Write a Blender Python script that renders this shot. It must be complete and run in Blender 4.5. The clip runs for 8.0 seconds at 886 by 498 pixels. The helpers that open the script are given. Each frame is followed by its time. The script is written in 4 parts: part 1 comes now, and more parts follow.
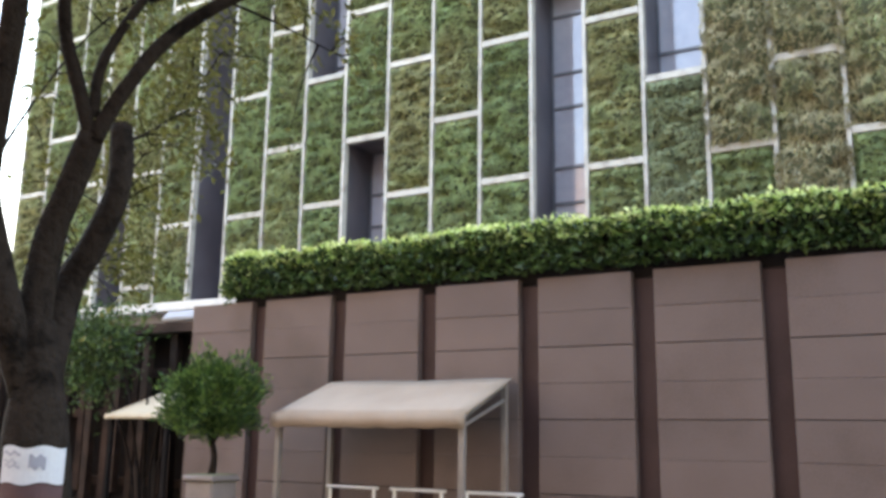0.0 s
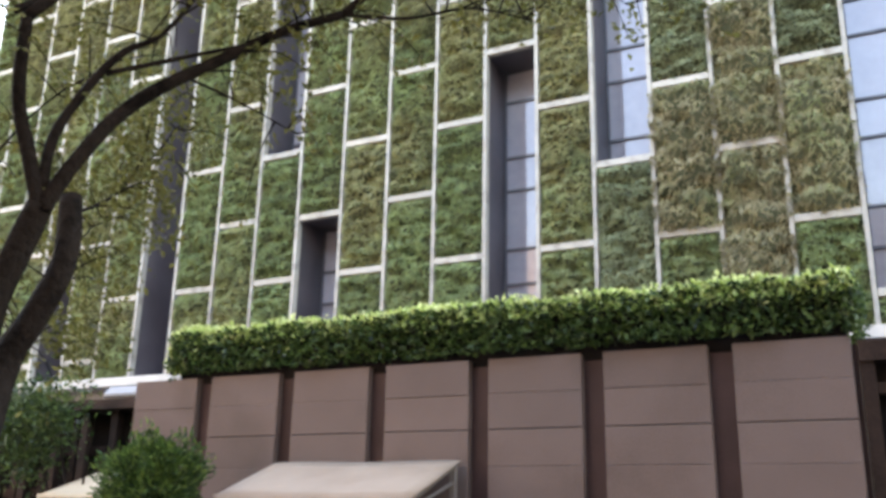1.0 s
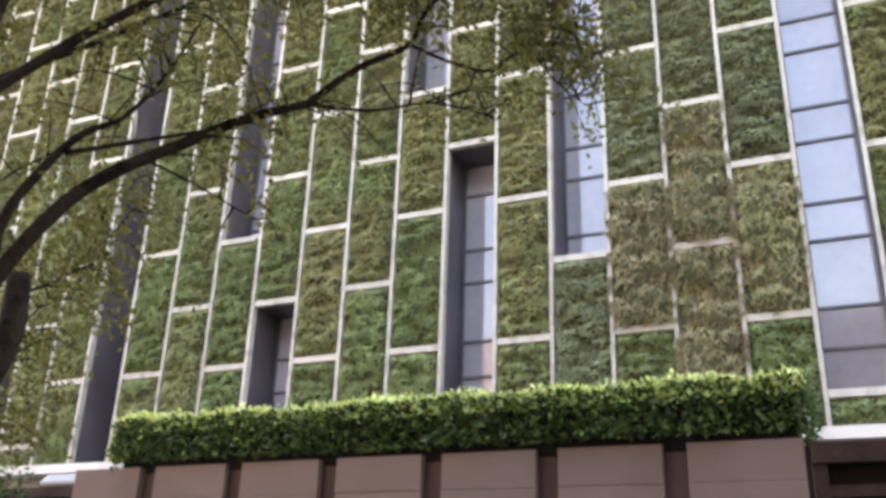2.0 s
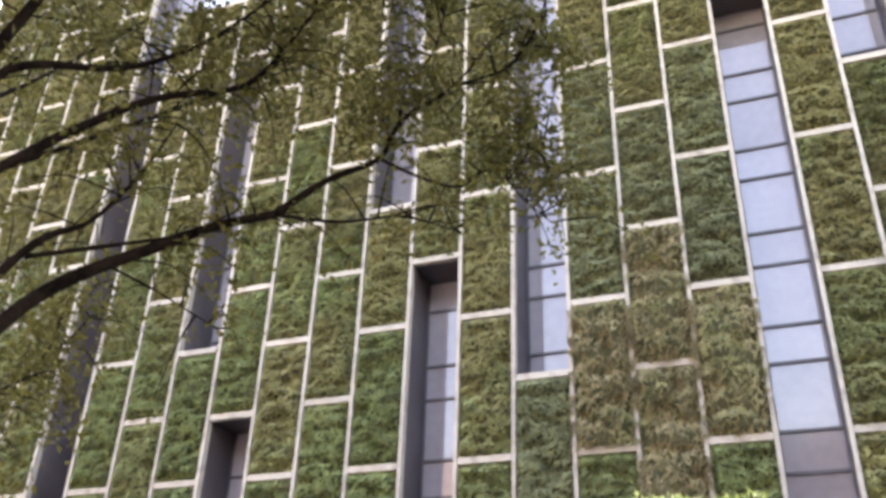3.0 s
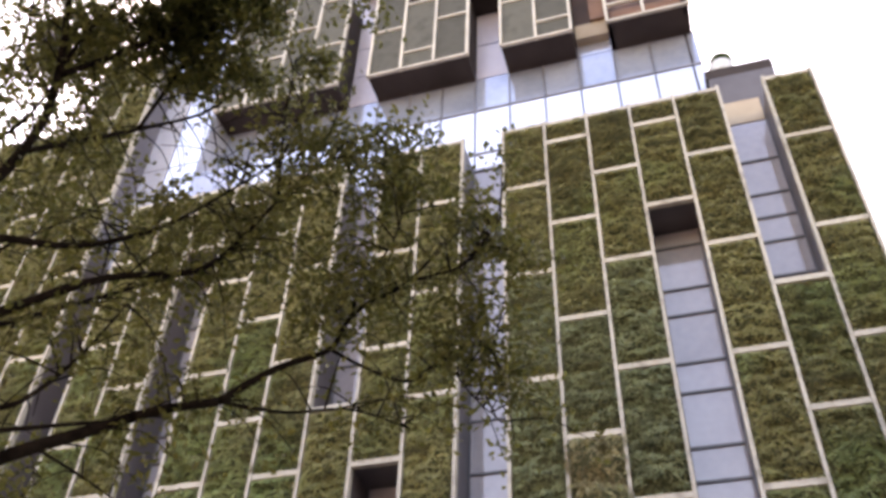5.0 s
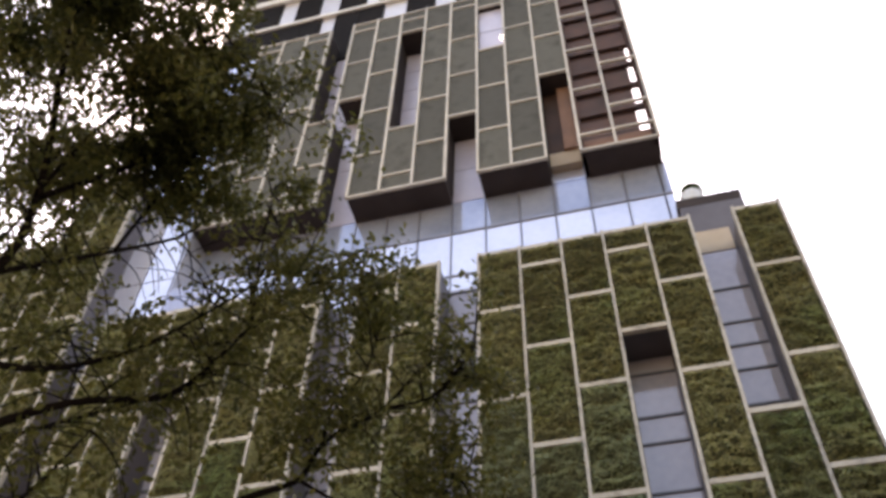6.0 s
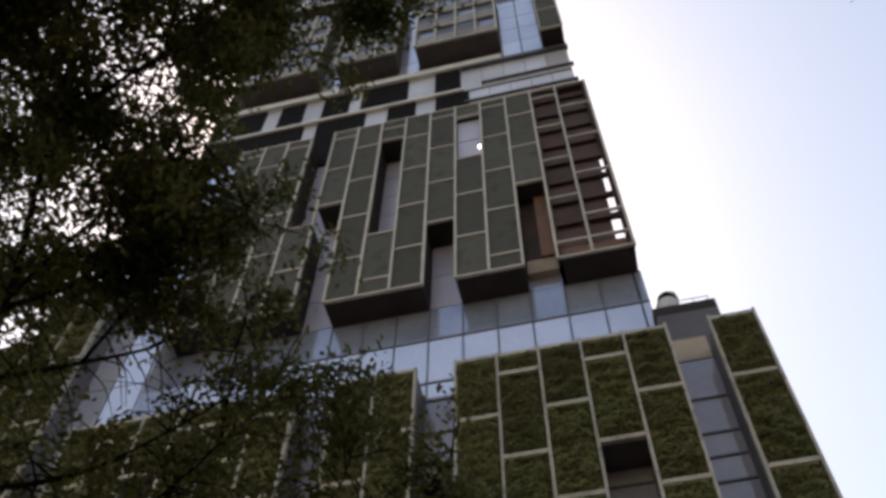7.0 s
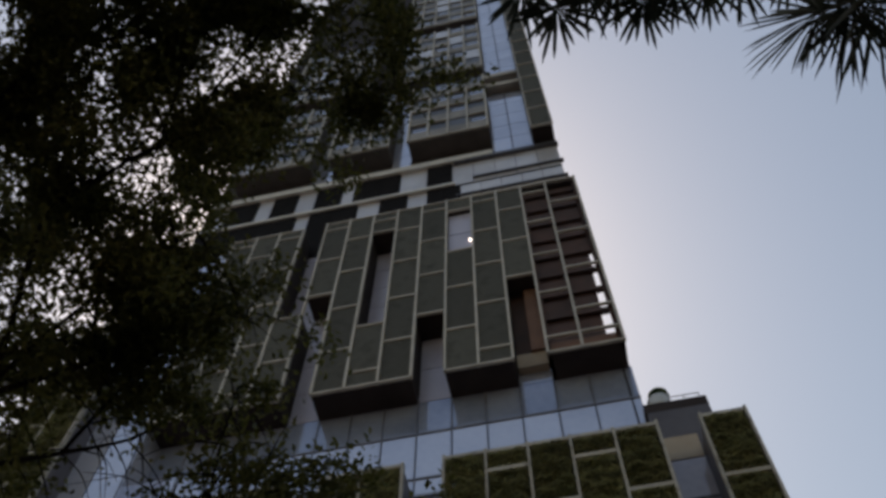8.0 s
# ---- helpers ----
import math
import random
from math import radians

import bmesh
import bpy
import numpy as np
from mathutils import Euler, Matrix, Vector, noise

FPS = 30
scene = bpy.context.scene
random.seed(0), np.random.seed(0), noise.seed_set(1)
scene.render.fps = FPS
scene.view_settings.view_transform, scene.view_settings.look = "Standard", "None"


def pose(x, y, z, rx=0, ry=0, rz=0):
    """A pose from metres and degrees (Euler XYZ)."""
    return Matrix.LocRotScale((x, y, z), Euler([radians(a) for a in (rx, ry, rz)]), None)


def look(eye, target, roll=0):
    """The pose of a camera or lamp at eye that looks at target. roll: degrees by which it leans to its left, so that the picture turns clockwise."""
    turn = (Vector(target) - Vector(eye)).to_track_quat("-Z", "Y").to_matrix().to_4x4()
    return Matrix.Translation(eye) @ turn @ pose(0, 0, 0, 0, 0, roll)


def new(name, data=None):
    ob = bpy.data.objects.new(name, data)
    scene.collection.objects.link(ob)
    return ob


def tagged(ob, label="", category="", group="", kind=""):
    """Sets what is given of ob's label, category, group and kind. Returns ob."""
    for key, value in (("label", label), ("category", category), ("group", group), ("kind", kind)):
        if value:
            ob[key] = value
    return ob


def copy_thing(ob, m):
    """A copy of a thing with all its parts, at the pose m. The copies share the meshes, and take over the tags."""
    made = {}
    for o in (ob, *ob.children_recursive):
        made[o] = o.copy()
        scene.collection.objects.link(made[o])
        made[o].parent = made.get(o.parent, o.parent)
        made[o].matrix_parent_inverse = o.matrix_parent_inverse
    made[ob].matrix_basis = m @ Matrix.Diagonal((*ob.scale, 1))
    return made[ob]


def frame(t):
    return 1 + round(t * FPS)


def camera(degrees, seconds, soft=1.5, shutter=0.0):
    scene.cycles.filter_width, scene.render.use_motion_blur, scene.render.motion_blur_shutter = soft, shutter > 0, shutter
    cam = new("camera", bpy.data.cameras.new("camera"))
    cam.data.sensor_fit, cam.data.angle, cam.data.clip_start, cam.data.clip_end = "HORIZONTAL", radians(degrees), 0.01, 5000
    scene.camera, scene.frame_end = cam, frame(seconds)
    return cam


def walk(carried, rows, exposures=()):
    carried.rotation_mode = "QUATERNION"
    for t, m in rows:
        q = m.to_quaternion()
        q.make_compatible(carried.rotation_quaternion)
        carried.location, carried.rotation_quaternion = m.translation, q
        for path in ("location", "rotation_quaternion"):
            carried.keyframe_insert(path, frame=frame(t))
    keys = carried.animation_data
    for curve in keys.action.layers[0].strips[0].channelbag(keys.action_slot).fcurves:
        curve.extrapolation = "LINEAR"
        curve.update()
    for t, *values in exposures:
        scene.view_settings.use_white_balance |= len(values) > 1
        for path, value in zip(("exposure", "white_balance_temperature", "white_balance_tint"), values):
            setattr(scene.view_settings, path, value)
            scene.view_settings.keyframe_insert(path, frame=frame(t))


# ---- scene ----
cam = camera(52.2, 8.0, soft=3.4)
PATH = [
    (0.0, (0.061, -0.035, 1.674), (-4.849, 8.436, 3.706), 0.78),
    (0.5, (0.063, -0.047, 1.666), (-4.515, 8.495, 4.130), 1.04),
    (1.0, (0.064, -0.035, 1.670), (-4.292, 8.490, 4.560), 1.19),
    (2.5, (0.046, -0.008, 1.682), (-3.470, 8.247, 6.096), 2.16),
    (3.0, (0.024, 0.008, 1.681), (-3.225, 8.034, 6.684), 2.16),
    (3.5, (-0.014, 0.025, 1.667), (-3.042, 7.854, 7.103), 2.42),
    (4.0, (-0.031, 0.034, 1.656), (-2.837, 7.634, 7.518), 2.26),
    (4.5, (-0.038, 0.043, 1.652), (-2.609, 7.366, 7.958), 2.40),
    (6.0, (-0.026, 0.005, 1.684), (-1.824, 6.086, 9.416), 2.27),
    (6.5, (-0.035, -0.005, 1.752), (-1.654, 5.690, 9.811), 2.06),
    (7.0, (-0.031, 0.000, 1.763), (-1.371, 5.230, 10.180), 1.17),
    (7.5, (-0.041, 0.007, 1.776), (-1.207, 4.851, 10.446), 0.88),
    (8.0, (-0.043, 0.013, 1.777), (-1.083, 4.401, 10.702), 1.07),
]
EXPOSURES = [(0.0, 3.72, 6950, 15), (1.0, 3.7, 7150, 18), (2.5, 3.66, 7650, 26), (3.5, 3.57, 8000, 29), (4.5, 3.27, 8350, 31), (6.0, 2.38, 8500, 27), (6.5, 1.7, 8350, 25), (7.0, 0.98, 8050, 20), (7.5, 0.45, 7750, 17), (8.0, 0.13, 7650, 16)]
walk(cam, [(t, look(eye, target, roll)) for t, eye, target, roll in PATH], EXPOSURES)

# ---- world and sun: hazy afternoon, the sun stands behind the tower ----
SUN_UP, SUN_ROUND = 58, -27
world = bpy.data.worlds.new("sky")
scene.world = world
world.use_nodes = True
wn = world.node_tree.nodes
sky = wn.new("ShaderNodeTexSky")
sky.sky_type, sky.sun_disc = "NISHITA", False
sky.sun_elevation, sky.sun_rotation = radians(SUN_UP), radians(SUN_ROUND)
sky.air_density, sky.dust_density, sky.ozone_density = 2.0, 1.1, 1.3
wn["Background"].inputs["Strength"].default_value = 0.10
world.node_tree.links.new(sky.outputs[0], wn["Background"].inputs["Color"])

sun = new("sun", bpy.data.lights.new("sun", "SUN"))
sun.data.energy, sun.data.angle, sun.data.color = 3.0, radians(1.0), (1.0, 0.9, 0.76)
away = Vector((math.sin(radians(SUN_ROUND)) * math.cos(radians(SUN_UP)), math.cos(radians(SUN_ROUND)) * math.cos(radians(SUN_UP)), math.sin(radians(SUN_UP))))
sun.matrix_world = look(away * 300, (0, 0, 0))


# ---- materials ----
def surface(name, colors, scale=3.0, rough=0.7, metal=0.0, bump=0.2, fine=40.0, per_piece=0.0, spec=0.5):
    """Two scales of noise between the given colours, fine relief, and a shift from piece to piece."""
    m = bpy.data.materials.new(name)
    m.use_nodes = True
    n, l = m.node_tree.nodes, m.node_tree.links
    b = n["Principled BSDF"]
    b.inputs["Roughness"].default_value, b.inputs["Metallic"].default_value = rough, metal
    b.inputs["Specular IOR Level"].default_value = spec
    co = n.new("ShaderNodeTexCoord")
    big, small = n.new("ShaderNodeTexNoise"), n.new("ShaderNodeTexNoise")
    big.inputs["Scale"].default_value, big.inputs["Detail"].default_value = scale, 5
    small.inputs["Scale"].default_value, small.inputs["Detail"].default_value = fine, 3
    geo = n.new("ShaderNodeNewGeometry")
    l.new(geo.outputs["Position"], big.inputs["Vector"])
    l.new(co.outputs["Object"], small.inputs["Vector"])
    mix = n.new("ShaderNodeMath")
    mix.operation = "MULTIPLY_ADD"
    mix.inputs[1].default_value = 0.35
    l.new(small.outputs[0], mix.inputs[0])
    add = n.new("ShaderNodeMath")
    add.operation = "MULTIPLY_ADD"
    add.inputs[1].default_value, add.inputs[2].default_value = 0.9, -0.12
    l.new(big.outputs[0], add.inputs[0])
    l.new(add.outputs[0], mix.inputs[2])
    ramp = n.new("ShaderNodeValToRGB")
    e = ramp.color_ramp.elements
    e[0].position, e[1].position = 0.3, 0.72
    e[0].color, e[1].color = (*colors[0], 1), (*colors[-1], 1)
    if len(colors) > 2:
        e.new(0.5).color = (*colors[1], 1)
    l.new(mix.outputs[0], ramp.inputs[0])
    out = ramp.outputs[0]
    if per_piece:
        info, hsv, rng = n.new("ShaderNodeObjectInfo"), n.new("ShaderNodeHueSaturation"), n.new("ShaderNodeMapRange")
        rng.inputs["To Min"].default_value, rng.inputs["To Max"].default_value = 1 - per_piece, 1 + per_piece
        l.new(info.outputs["Random"], rng.inputs["Value"])
        l.new(rng.outputs[0], hsv.inputs["Value"])
        l.new(out, hsv.inputs["Color"])
        out = hsv.outputs[0]
    l.new(out, b.inputs["Base Color"])
    if bump:
        bp = n.new("ShaderNodeBump")
        bp.inputs["Strength"].default_value, bp.inputs["Distance"].default_value = bump, 0.02
        l.new(small.outputs[0], bp.inputs["Height"])
        l.new(bp.outputs[0], b.inputs["Normal"])
    return m


def leafy(name, colors, patch=None, patch_scale=0.12, through_light=0.3, rough=0.55):
    """Leaves: each its own tint, light shines through them; patch: a second palette that takes over in broad areas."""
    m = bpy.data.materials.new(name)
    m.use_nodes = True
    n, l = m.node_tree.nodes, m.node_tree.links
    b = n["Principled BSDF"]
    b.inputs["Roughness"].default_value, b.inputs["Specular IOR Level"].default_value = rough, 0.3
    geo = n.new("ShaderNodeNewGeometry")

    def ramp_of(cs):
        r = n.new("ShaderNodeValToRGB")
        e = r.color_ramp.elements
        e[0].color, e[1].color = (*cs[0], 1), (*cs[-1], 1)
        for i, c in enumerate(cs[1:-1]):
            e.new((i + 1) / (len(cs) - 1)).color = (*c, 1)
        l.new(geo.outputs["Random Per Island"], r.inputs[0])
        return r.outputs[0]

    out = ramp_of(colors)
    if patch:
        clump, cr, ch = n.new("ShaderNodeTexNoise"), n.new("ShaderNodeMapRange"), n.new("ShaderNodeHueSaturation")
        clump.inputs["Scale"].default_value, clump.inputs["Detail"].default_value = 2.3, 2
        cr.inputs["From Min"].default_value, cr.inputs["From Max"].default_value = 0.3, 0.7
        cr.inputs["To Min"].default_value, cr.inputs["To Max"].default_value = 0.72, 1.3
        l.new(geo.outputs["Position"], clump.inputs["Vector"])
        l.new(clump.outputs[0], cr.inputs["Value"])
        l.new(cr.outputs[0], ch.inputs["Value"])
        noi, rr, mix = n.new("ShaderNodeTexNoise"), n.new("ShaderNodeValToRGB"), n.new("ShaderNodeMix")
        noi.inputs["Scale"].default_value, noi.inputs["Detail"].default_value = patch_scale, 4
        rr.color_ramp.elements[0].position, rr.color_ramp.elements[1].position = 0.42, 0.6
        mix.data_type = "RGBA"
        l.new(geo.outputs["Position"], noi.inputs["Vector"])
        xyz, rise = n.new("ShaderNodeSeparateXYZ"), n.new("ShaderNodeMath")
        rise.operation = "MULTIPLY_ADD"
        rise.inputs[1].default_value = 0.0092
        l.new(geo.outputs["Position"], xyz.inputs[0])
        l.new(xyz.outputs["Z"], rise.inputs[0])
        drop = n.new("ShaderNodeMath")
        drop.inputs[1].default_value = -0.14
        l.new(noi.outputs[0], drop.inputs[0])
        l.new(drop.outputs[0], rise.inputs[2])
        lean, own = n.new("ShaderNodeObjectInfo"), n.new("ShaderNodeMath")
        own.operation = "MULTIPLY_ADD"
        own.inputs[1].default_value = 0.16
        l.new(lean.outputs["Random"], own.inputs[0])
        l.new(rise.outputs[0], own.inputs[2])
        level = n.new("ShaderNodeMath")
        level.inputs[1].default_value = -0.08
        l.new(own.outputs[0], level.inputs[0])
        l.new(level.outputs[0], rr.inputs[0])
        l.new(rr.outputs[0], mix.inputs["Factor"])
        l.new(out, mix.inputs["A"])
        l.new(ramp_of(patch), mix.inputs["B"])
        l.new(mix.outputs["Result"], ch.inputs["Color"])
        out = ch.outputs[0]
        info, hsv, rng = n.new("ShaderNodeObjectInfo"), n.new("ShaderNodeHueSaturation"), n.new("ShaderNodeMapRange")
        rng.inputs["To Min"].default_value, rng.inputs["To Max"].default_value = 0.84, 1.18
        l.new(info.outputs["Random"], rng.inputs["Value"])
        l.new(rng.outputs[0], hsv.inputs["Value"])
        l.new(out, hsv.inputs["Color"])
        out = hsv.outputs[0]
    l.new(out, b.inputs["Base Color"])
    tr, ms = n.new("ShaderNodeBsdfTranslucent"), n.new("ShaderNodeMixShader")
    ms.inputs[0].default_value = through_light
    l.new(out, tr.inputs["Color"])
    l.new(b.outputs[0], ms.inputs[1])
    l.new(tr.outputs[0], ms.inputs[2])
    l.new(ms.outputs[0], n["Material Output"].inputs["Surface"])
    return m


M = dict(
    fin=surface("weathered_pale_metal", [(0.207, 0.1907, 0.1663), (0.3992, 0.377, 0.34), (0.3105, 0.2883, 0.255)], 1.5, 0.55, 0.0, 0.15, per_piece=0.12),
    frame=surface("pale_tower_frame", [(0.4, 0.376, 0.344), (0.544, 0.52, 0.48)], 0.8, 0.55, 0.0, 0.1, per_piece=0.1),
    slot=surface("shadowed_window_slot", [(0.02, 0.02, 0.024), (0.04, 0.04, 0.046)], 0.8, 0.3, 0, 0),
    soffit=surface("grey_brown_soffit", [(0.075, 0.068, 0.068), (0.125, 0.114, 0.114)], 0.6, 0.8, spec=0.25),
    spandrel=surface("grey_spandrel", [(0.2, 0.195, 0.2), (0.33, 0.32, 0.32)], 0.5, 0.7, 0, 0.1, per_piece=0.2),
    wall=surface("dark_render", [(0.024, 0.018, 0.019), (0.048, 0.038, 0.04)], 0.6, 0.8, spec=0.25),
    reveal=surface("grey_metal_reveal", [(0.066, 0.058, 0.068), (0.11, 0.1, 0.115)], 0.6, 0.5, 0.2, 0.05),
    soil=surface("planting_felt", [(0.075, 0.08, 0.04), (0.14, 0.135, 0.075)], 2.0, 0.95, 0, 0.6, 25),
    glass=surface("coated_glass", [(0.2762, 0.2678, 0.3222), (0.385, 0.3767, 0.4311)], 0.25, 0.06, 0.2, 0.0, 3, per_piece=0.07),
    tower_glass=surface("pale_backed_glass", [(0.5, 0.55, 0.7), (0.66, 0.7, 0.84)], 0.25, 0.08, 0.5, 0.0, 3, per_piece=0.08, spec=1.0),
    # Darker blue than tower_glass, for the upper row of the band.
    band_glass=surface("blue_band_glass", [(0.24, 0.29, 0.42), (0.37, 0.43, 0.58)], 0.35, 0.1, 0.4, 0.0, 3, per_piece=0.12),
    pale_glass=surface("frosted_glass", [(0.5, 0.5, 0.55), (0.65, 0.65, 0.7)], 0.3, 0.25, 0.2, 0.0, 3, per_piece=0.1),
    slot_glass=surface("lavender_glass", [(0.42, 0.41, 0.53), (0.54, 0.53, 0.65)], 0.25, 0.3, 0.1, 0.0, 3, per_piece=0.06),
    pale_ledge=surface("pale_painted_ledge", [(0.55, 0.54, 0.53), (0.72, 0.71, 0.69)], 0.7, 0.7, 0, 0.1),
    dark_glass=surface("shaded_glass", [(0.2, 0.21, 0.26), (0.3, 0.31, 0.37)], 0.3, 0.08, 0.7, 0.0, 3, per_piece=0.15),
    mullion=surface("dark_mullion", [(0.07, 0.07, 0.085), (0.12, 0.12, 0.14)], 2, 0.45, 0.4, 0.0),
    blue_grey=surface("blue_grey_aluminium", [(0.12, 0.13, 0.17), (0.18, 0.19, 0.24)], 2, 0.4, 0.3, 0.0),
    concrete=surface("pale_concrete", [(0.38, 0.36, 0.34), (0.55, 0.53, 0.5)], 0.8, 0.85, 0, 0.3),
    beige=surface("beige_cladding", [(0.32, 0.26, 0.205), (0.42, 0.345, 0.275)], 0.8, 0.7),
    meshpanel=surface("dark_planted_mesh", [(0.043, 0.043, 0.03784), (0.07912, 0.07998, 0.07138), (0.05934, 0.05934, 0.05332)], 0.9, 0.9, 0, 0.6, 18, per_piece=0.22),
    redbrown=surface("red_brown_cladding", [(0.04, 0.019, 0.015), (0.085, 0.037, 0.026)], 0.7, 0.7, per_piece=0.2),
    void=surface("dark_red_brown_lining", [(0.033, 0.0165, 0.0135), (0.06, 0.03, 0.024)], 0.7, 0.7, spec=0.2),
    bronze=surface("bronze_strip", [(0.0275, 0.0126, 0.01122), (0.05, 0.0252, 0.02244)], 1.5, 0.6, 0, 0.1, spec=0.25),
    terracotta=surface("warm_brown_cladding", [(0.16, 0.085, 0.06), (0.24, 0.13, 0.09)], 0.7, 0.7),
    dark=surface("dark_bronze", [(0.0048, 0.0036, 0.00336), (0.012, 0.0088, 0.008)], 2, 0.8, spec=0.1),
    timber=surface("dark_stained_timber", [(0.01088, 0.0068, 0.00544), (0.04624, 0.02856, 0.02176)], 2.5, 0.75, 0, 0.3, per_piece=0.4, spec=0.1),
    stone=surface("warm_sandstone_slab", [(0.07354, 0.04504, 0.03392), (0.1107, 0.0735, 0.06107), (0.09171, 0.05927, 0.04825)], 0.8, 0.75, 0, 0.25, 60, per_piece=0.09),
    fabric=surface("cream_canvas", [(0.215, 0.1548, 0.1075), (0.2752, 0.2038, 0.1462)], 2.0, 0.9, 0, 0.15, 120),
    # Paler copy of cream_canvas: light on the left canopy is in its colour.
    lit_fabric=surface("lit_cream_canvas", [(0.42, 0.34, 0.23), (0.52, 0.43, 0.3)], 2.0, 0.9, 0, 0.15, 120),
    paint=surface("cream_painted_steel", [(0.13, 0.105, 0.09), (0.18, 0.15, 0.13)], 4, 0.5, 0, 0.05),
    chrome=surface("brushed_steel", [(0.68, 0.67, 0.65), (0.85, 0.84, 0.82)], 5, 0.3, 0.55, 0.03),
    pot=surface("pale_glazed_pot", [(0.13, 0.1, 0.088), (0.18, 0.142, 0.125)], 3, 0.6, 0, 0.1),
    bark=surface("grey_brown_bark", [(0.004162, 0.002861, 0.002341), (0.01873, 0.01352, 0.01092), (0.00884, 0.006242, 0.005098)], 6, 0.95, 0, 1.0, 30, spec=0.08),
    white=surface("white_sheet", [(0.315, 0.315, 0.345), (0.4125, 0.4125, 0.435)], 4, 0.6, 0, 0.1),
    red=surface("red_sheet", [(0.035, 0.012, 0.014), (0.06, 0.02, 0.022)], 4, 0.7, 0, 0.1),
    ink=surface("grey_print", [(0.15, 0.15, 0.18), (0.22, 0.22, 0.26)], 4, 0.7, 0, 0),
    zinc=surface("grey_zinc", [(0.42, 0.44, 0.47), (0.6, 0.62, 0.65)], 2, 0.45, 0.3, 0.1),
    asphalt=surface("asphalt", [(0.035, 0.035, 0.037), (0.065, 0.064, 0.062)], 0.7, 0.9, 0, 0.6, 80),
    paving=surface("grey_paving", [(0.0455, 0.0429, 0.0416), (0.07475, 0.0702, 0.0663)], 0.9, 0.85, 0, 0.4, 50),
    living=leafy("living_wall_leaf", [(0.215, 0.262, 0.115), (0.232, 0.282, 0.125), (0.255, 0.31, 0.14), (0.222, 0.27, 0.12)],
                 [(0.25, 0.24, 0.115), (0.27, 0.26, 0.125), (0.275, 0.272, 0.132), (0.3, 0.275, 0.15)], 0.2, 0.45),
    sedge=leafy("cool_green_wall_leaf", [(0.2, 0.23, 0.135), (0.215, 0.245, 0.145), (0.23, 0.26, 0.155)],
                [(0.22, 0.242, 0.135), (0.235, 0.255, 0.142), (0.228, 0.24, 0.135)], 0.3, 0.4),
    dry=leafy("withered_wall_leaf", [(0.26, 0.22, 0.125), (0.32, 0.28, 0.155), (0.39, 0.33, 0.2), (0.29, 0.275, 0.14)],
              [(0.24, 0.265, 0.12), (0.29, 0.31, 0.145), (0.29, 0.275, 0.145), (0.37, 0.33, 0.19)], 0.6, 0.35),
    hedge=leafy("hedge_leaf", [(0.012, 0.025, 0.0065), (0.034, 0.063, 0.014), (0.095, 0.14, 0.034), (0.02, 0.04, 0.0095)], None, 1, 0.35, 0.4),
    # Far brighter than hedge_leaf: light on the hedge's top and left end, as colour.
    lit_leaf=leafy("lit_hedge_leaf", [(0.26, 0.36, 0.08), (0.5, 0.58, 0.18), (0.7, 0.72, 0.36), (0.3, 0.4, 0.1)], None, 1, 0.4, 0.45),
    tree=leafy("tree_leaf", [(0.052, 0.056, 0.015), (0.1, 0.102, 0.026), (0.16, 0.15, 0.042), (0.074, 0.074, 0.022)], None, 1, 0.45, 0.5),
    topiary=leafy("topiary_leaf", [(0.012, 0.03, 0.007), (0.04, 0.08, 0.015), (0.13, 0.18, 0.035)], None, 1, 0.3, 0.5),
    palm=leafy("palm_leaf", [(0.014, 0.02, 0.014), (0.032, 0.04, 0.027)], None, 1, 0.25, 0.4),
)


# ---- mesh helpers ----
def mesh_of(name, verts, faces, material, smooth=False):
    me = bpy.data.meshes.new(name)
    me.from_pydata(verts, [], faces)
    me.materials.append(material)
    if smooth:
        me.polygons.foreach_set("use_smooth", [True] * len(me.polygons))
    me.update()
    return me


def box_lists(boxes):
    """Verts and faces of boxes given as (x0, x1, y0, y1, z0, z1)."""
    v, f = [], []
    for x0, x1, y0, y1, z0, z1 in boxes:
        i = len(v)
        v += [(x0, y0, z0), (x1, y0, z0), (x1, y1, z0), (x0, y1, z0), (x0, y0, z1), (x1, y0, z1), (x1, y1, z1), (x0, y1, z1)]
        f += [[i + k for k in q] for q in ((0, 3, 2, 1), (4, 5, 6, 7), (0, 1, 5, 4), (1, 2, 6, 5), (2, 3, 7, 6), (3, 0, 4, 7))]
    return v, f


def bevel_box_lists(x0, x1, y0, y1, z0, z1, b):
    """A box with its edges taken off by b."""
    v, f = [], []
    for sx, xs in ((0, x0), (1, x1)):
        for sy, ys in ((0, y0), (1, y1)):
            for sz, zs in ((0, z0), (1, z1)):
                ix, iy, iz = (b if sx == 0 else -b), (b if sy == 0 else -b), (b if sz == 0 else -b)
                v += [(xs, ys + iy, zs + iz), (xs + ix, ys, zs + iz), (xs + ix, ys + iy, zs)]
    bm = bmesh.new()
    for p in v:
        bm.verts.new(p)
    bmesh.ops.convex_hull(bm, input=bm.verts)
    bmesh.ops.dissolve_limit(bm, angle_limit=0.01, verts=bm.verts, edges=bm.edges)
    bm.verts.index_update()
    out = [tuple(p.co) for p in bm.verts], [[q.index for q in face.verts] for face in bm.faces]
    bm.free()
    return out


def part(name, lists, material, parent=None, label="", smooth=False, at=None):
    ob = new(name, mesh_of(name, *lists, material, smooth))
    ob.parent = parent
    if at is not None:
        ob.location = at
    if label:
        ob["label"] = label
    return ob


def shared(name, me, parent, at, label=""):
    ob = new(name, me)
    ob.parent, ob.location = parent, at
    if label:
        ob["label"] = label
    return ob


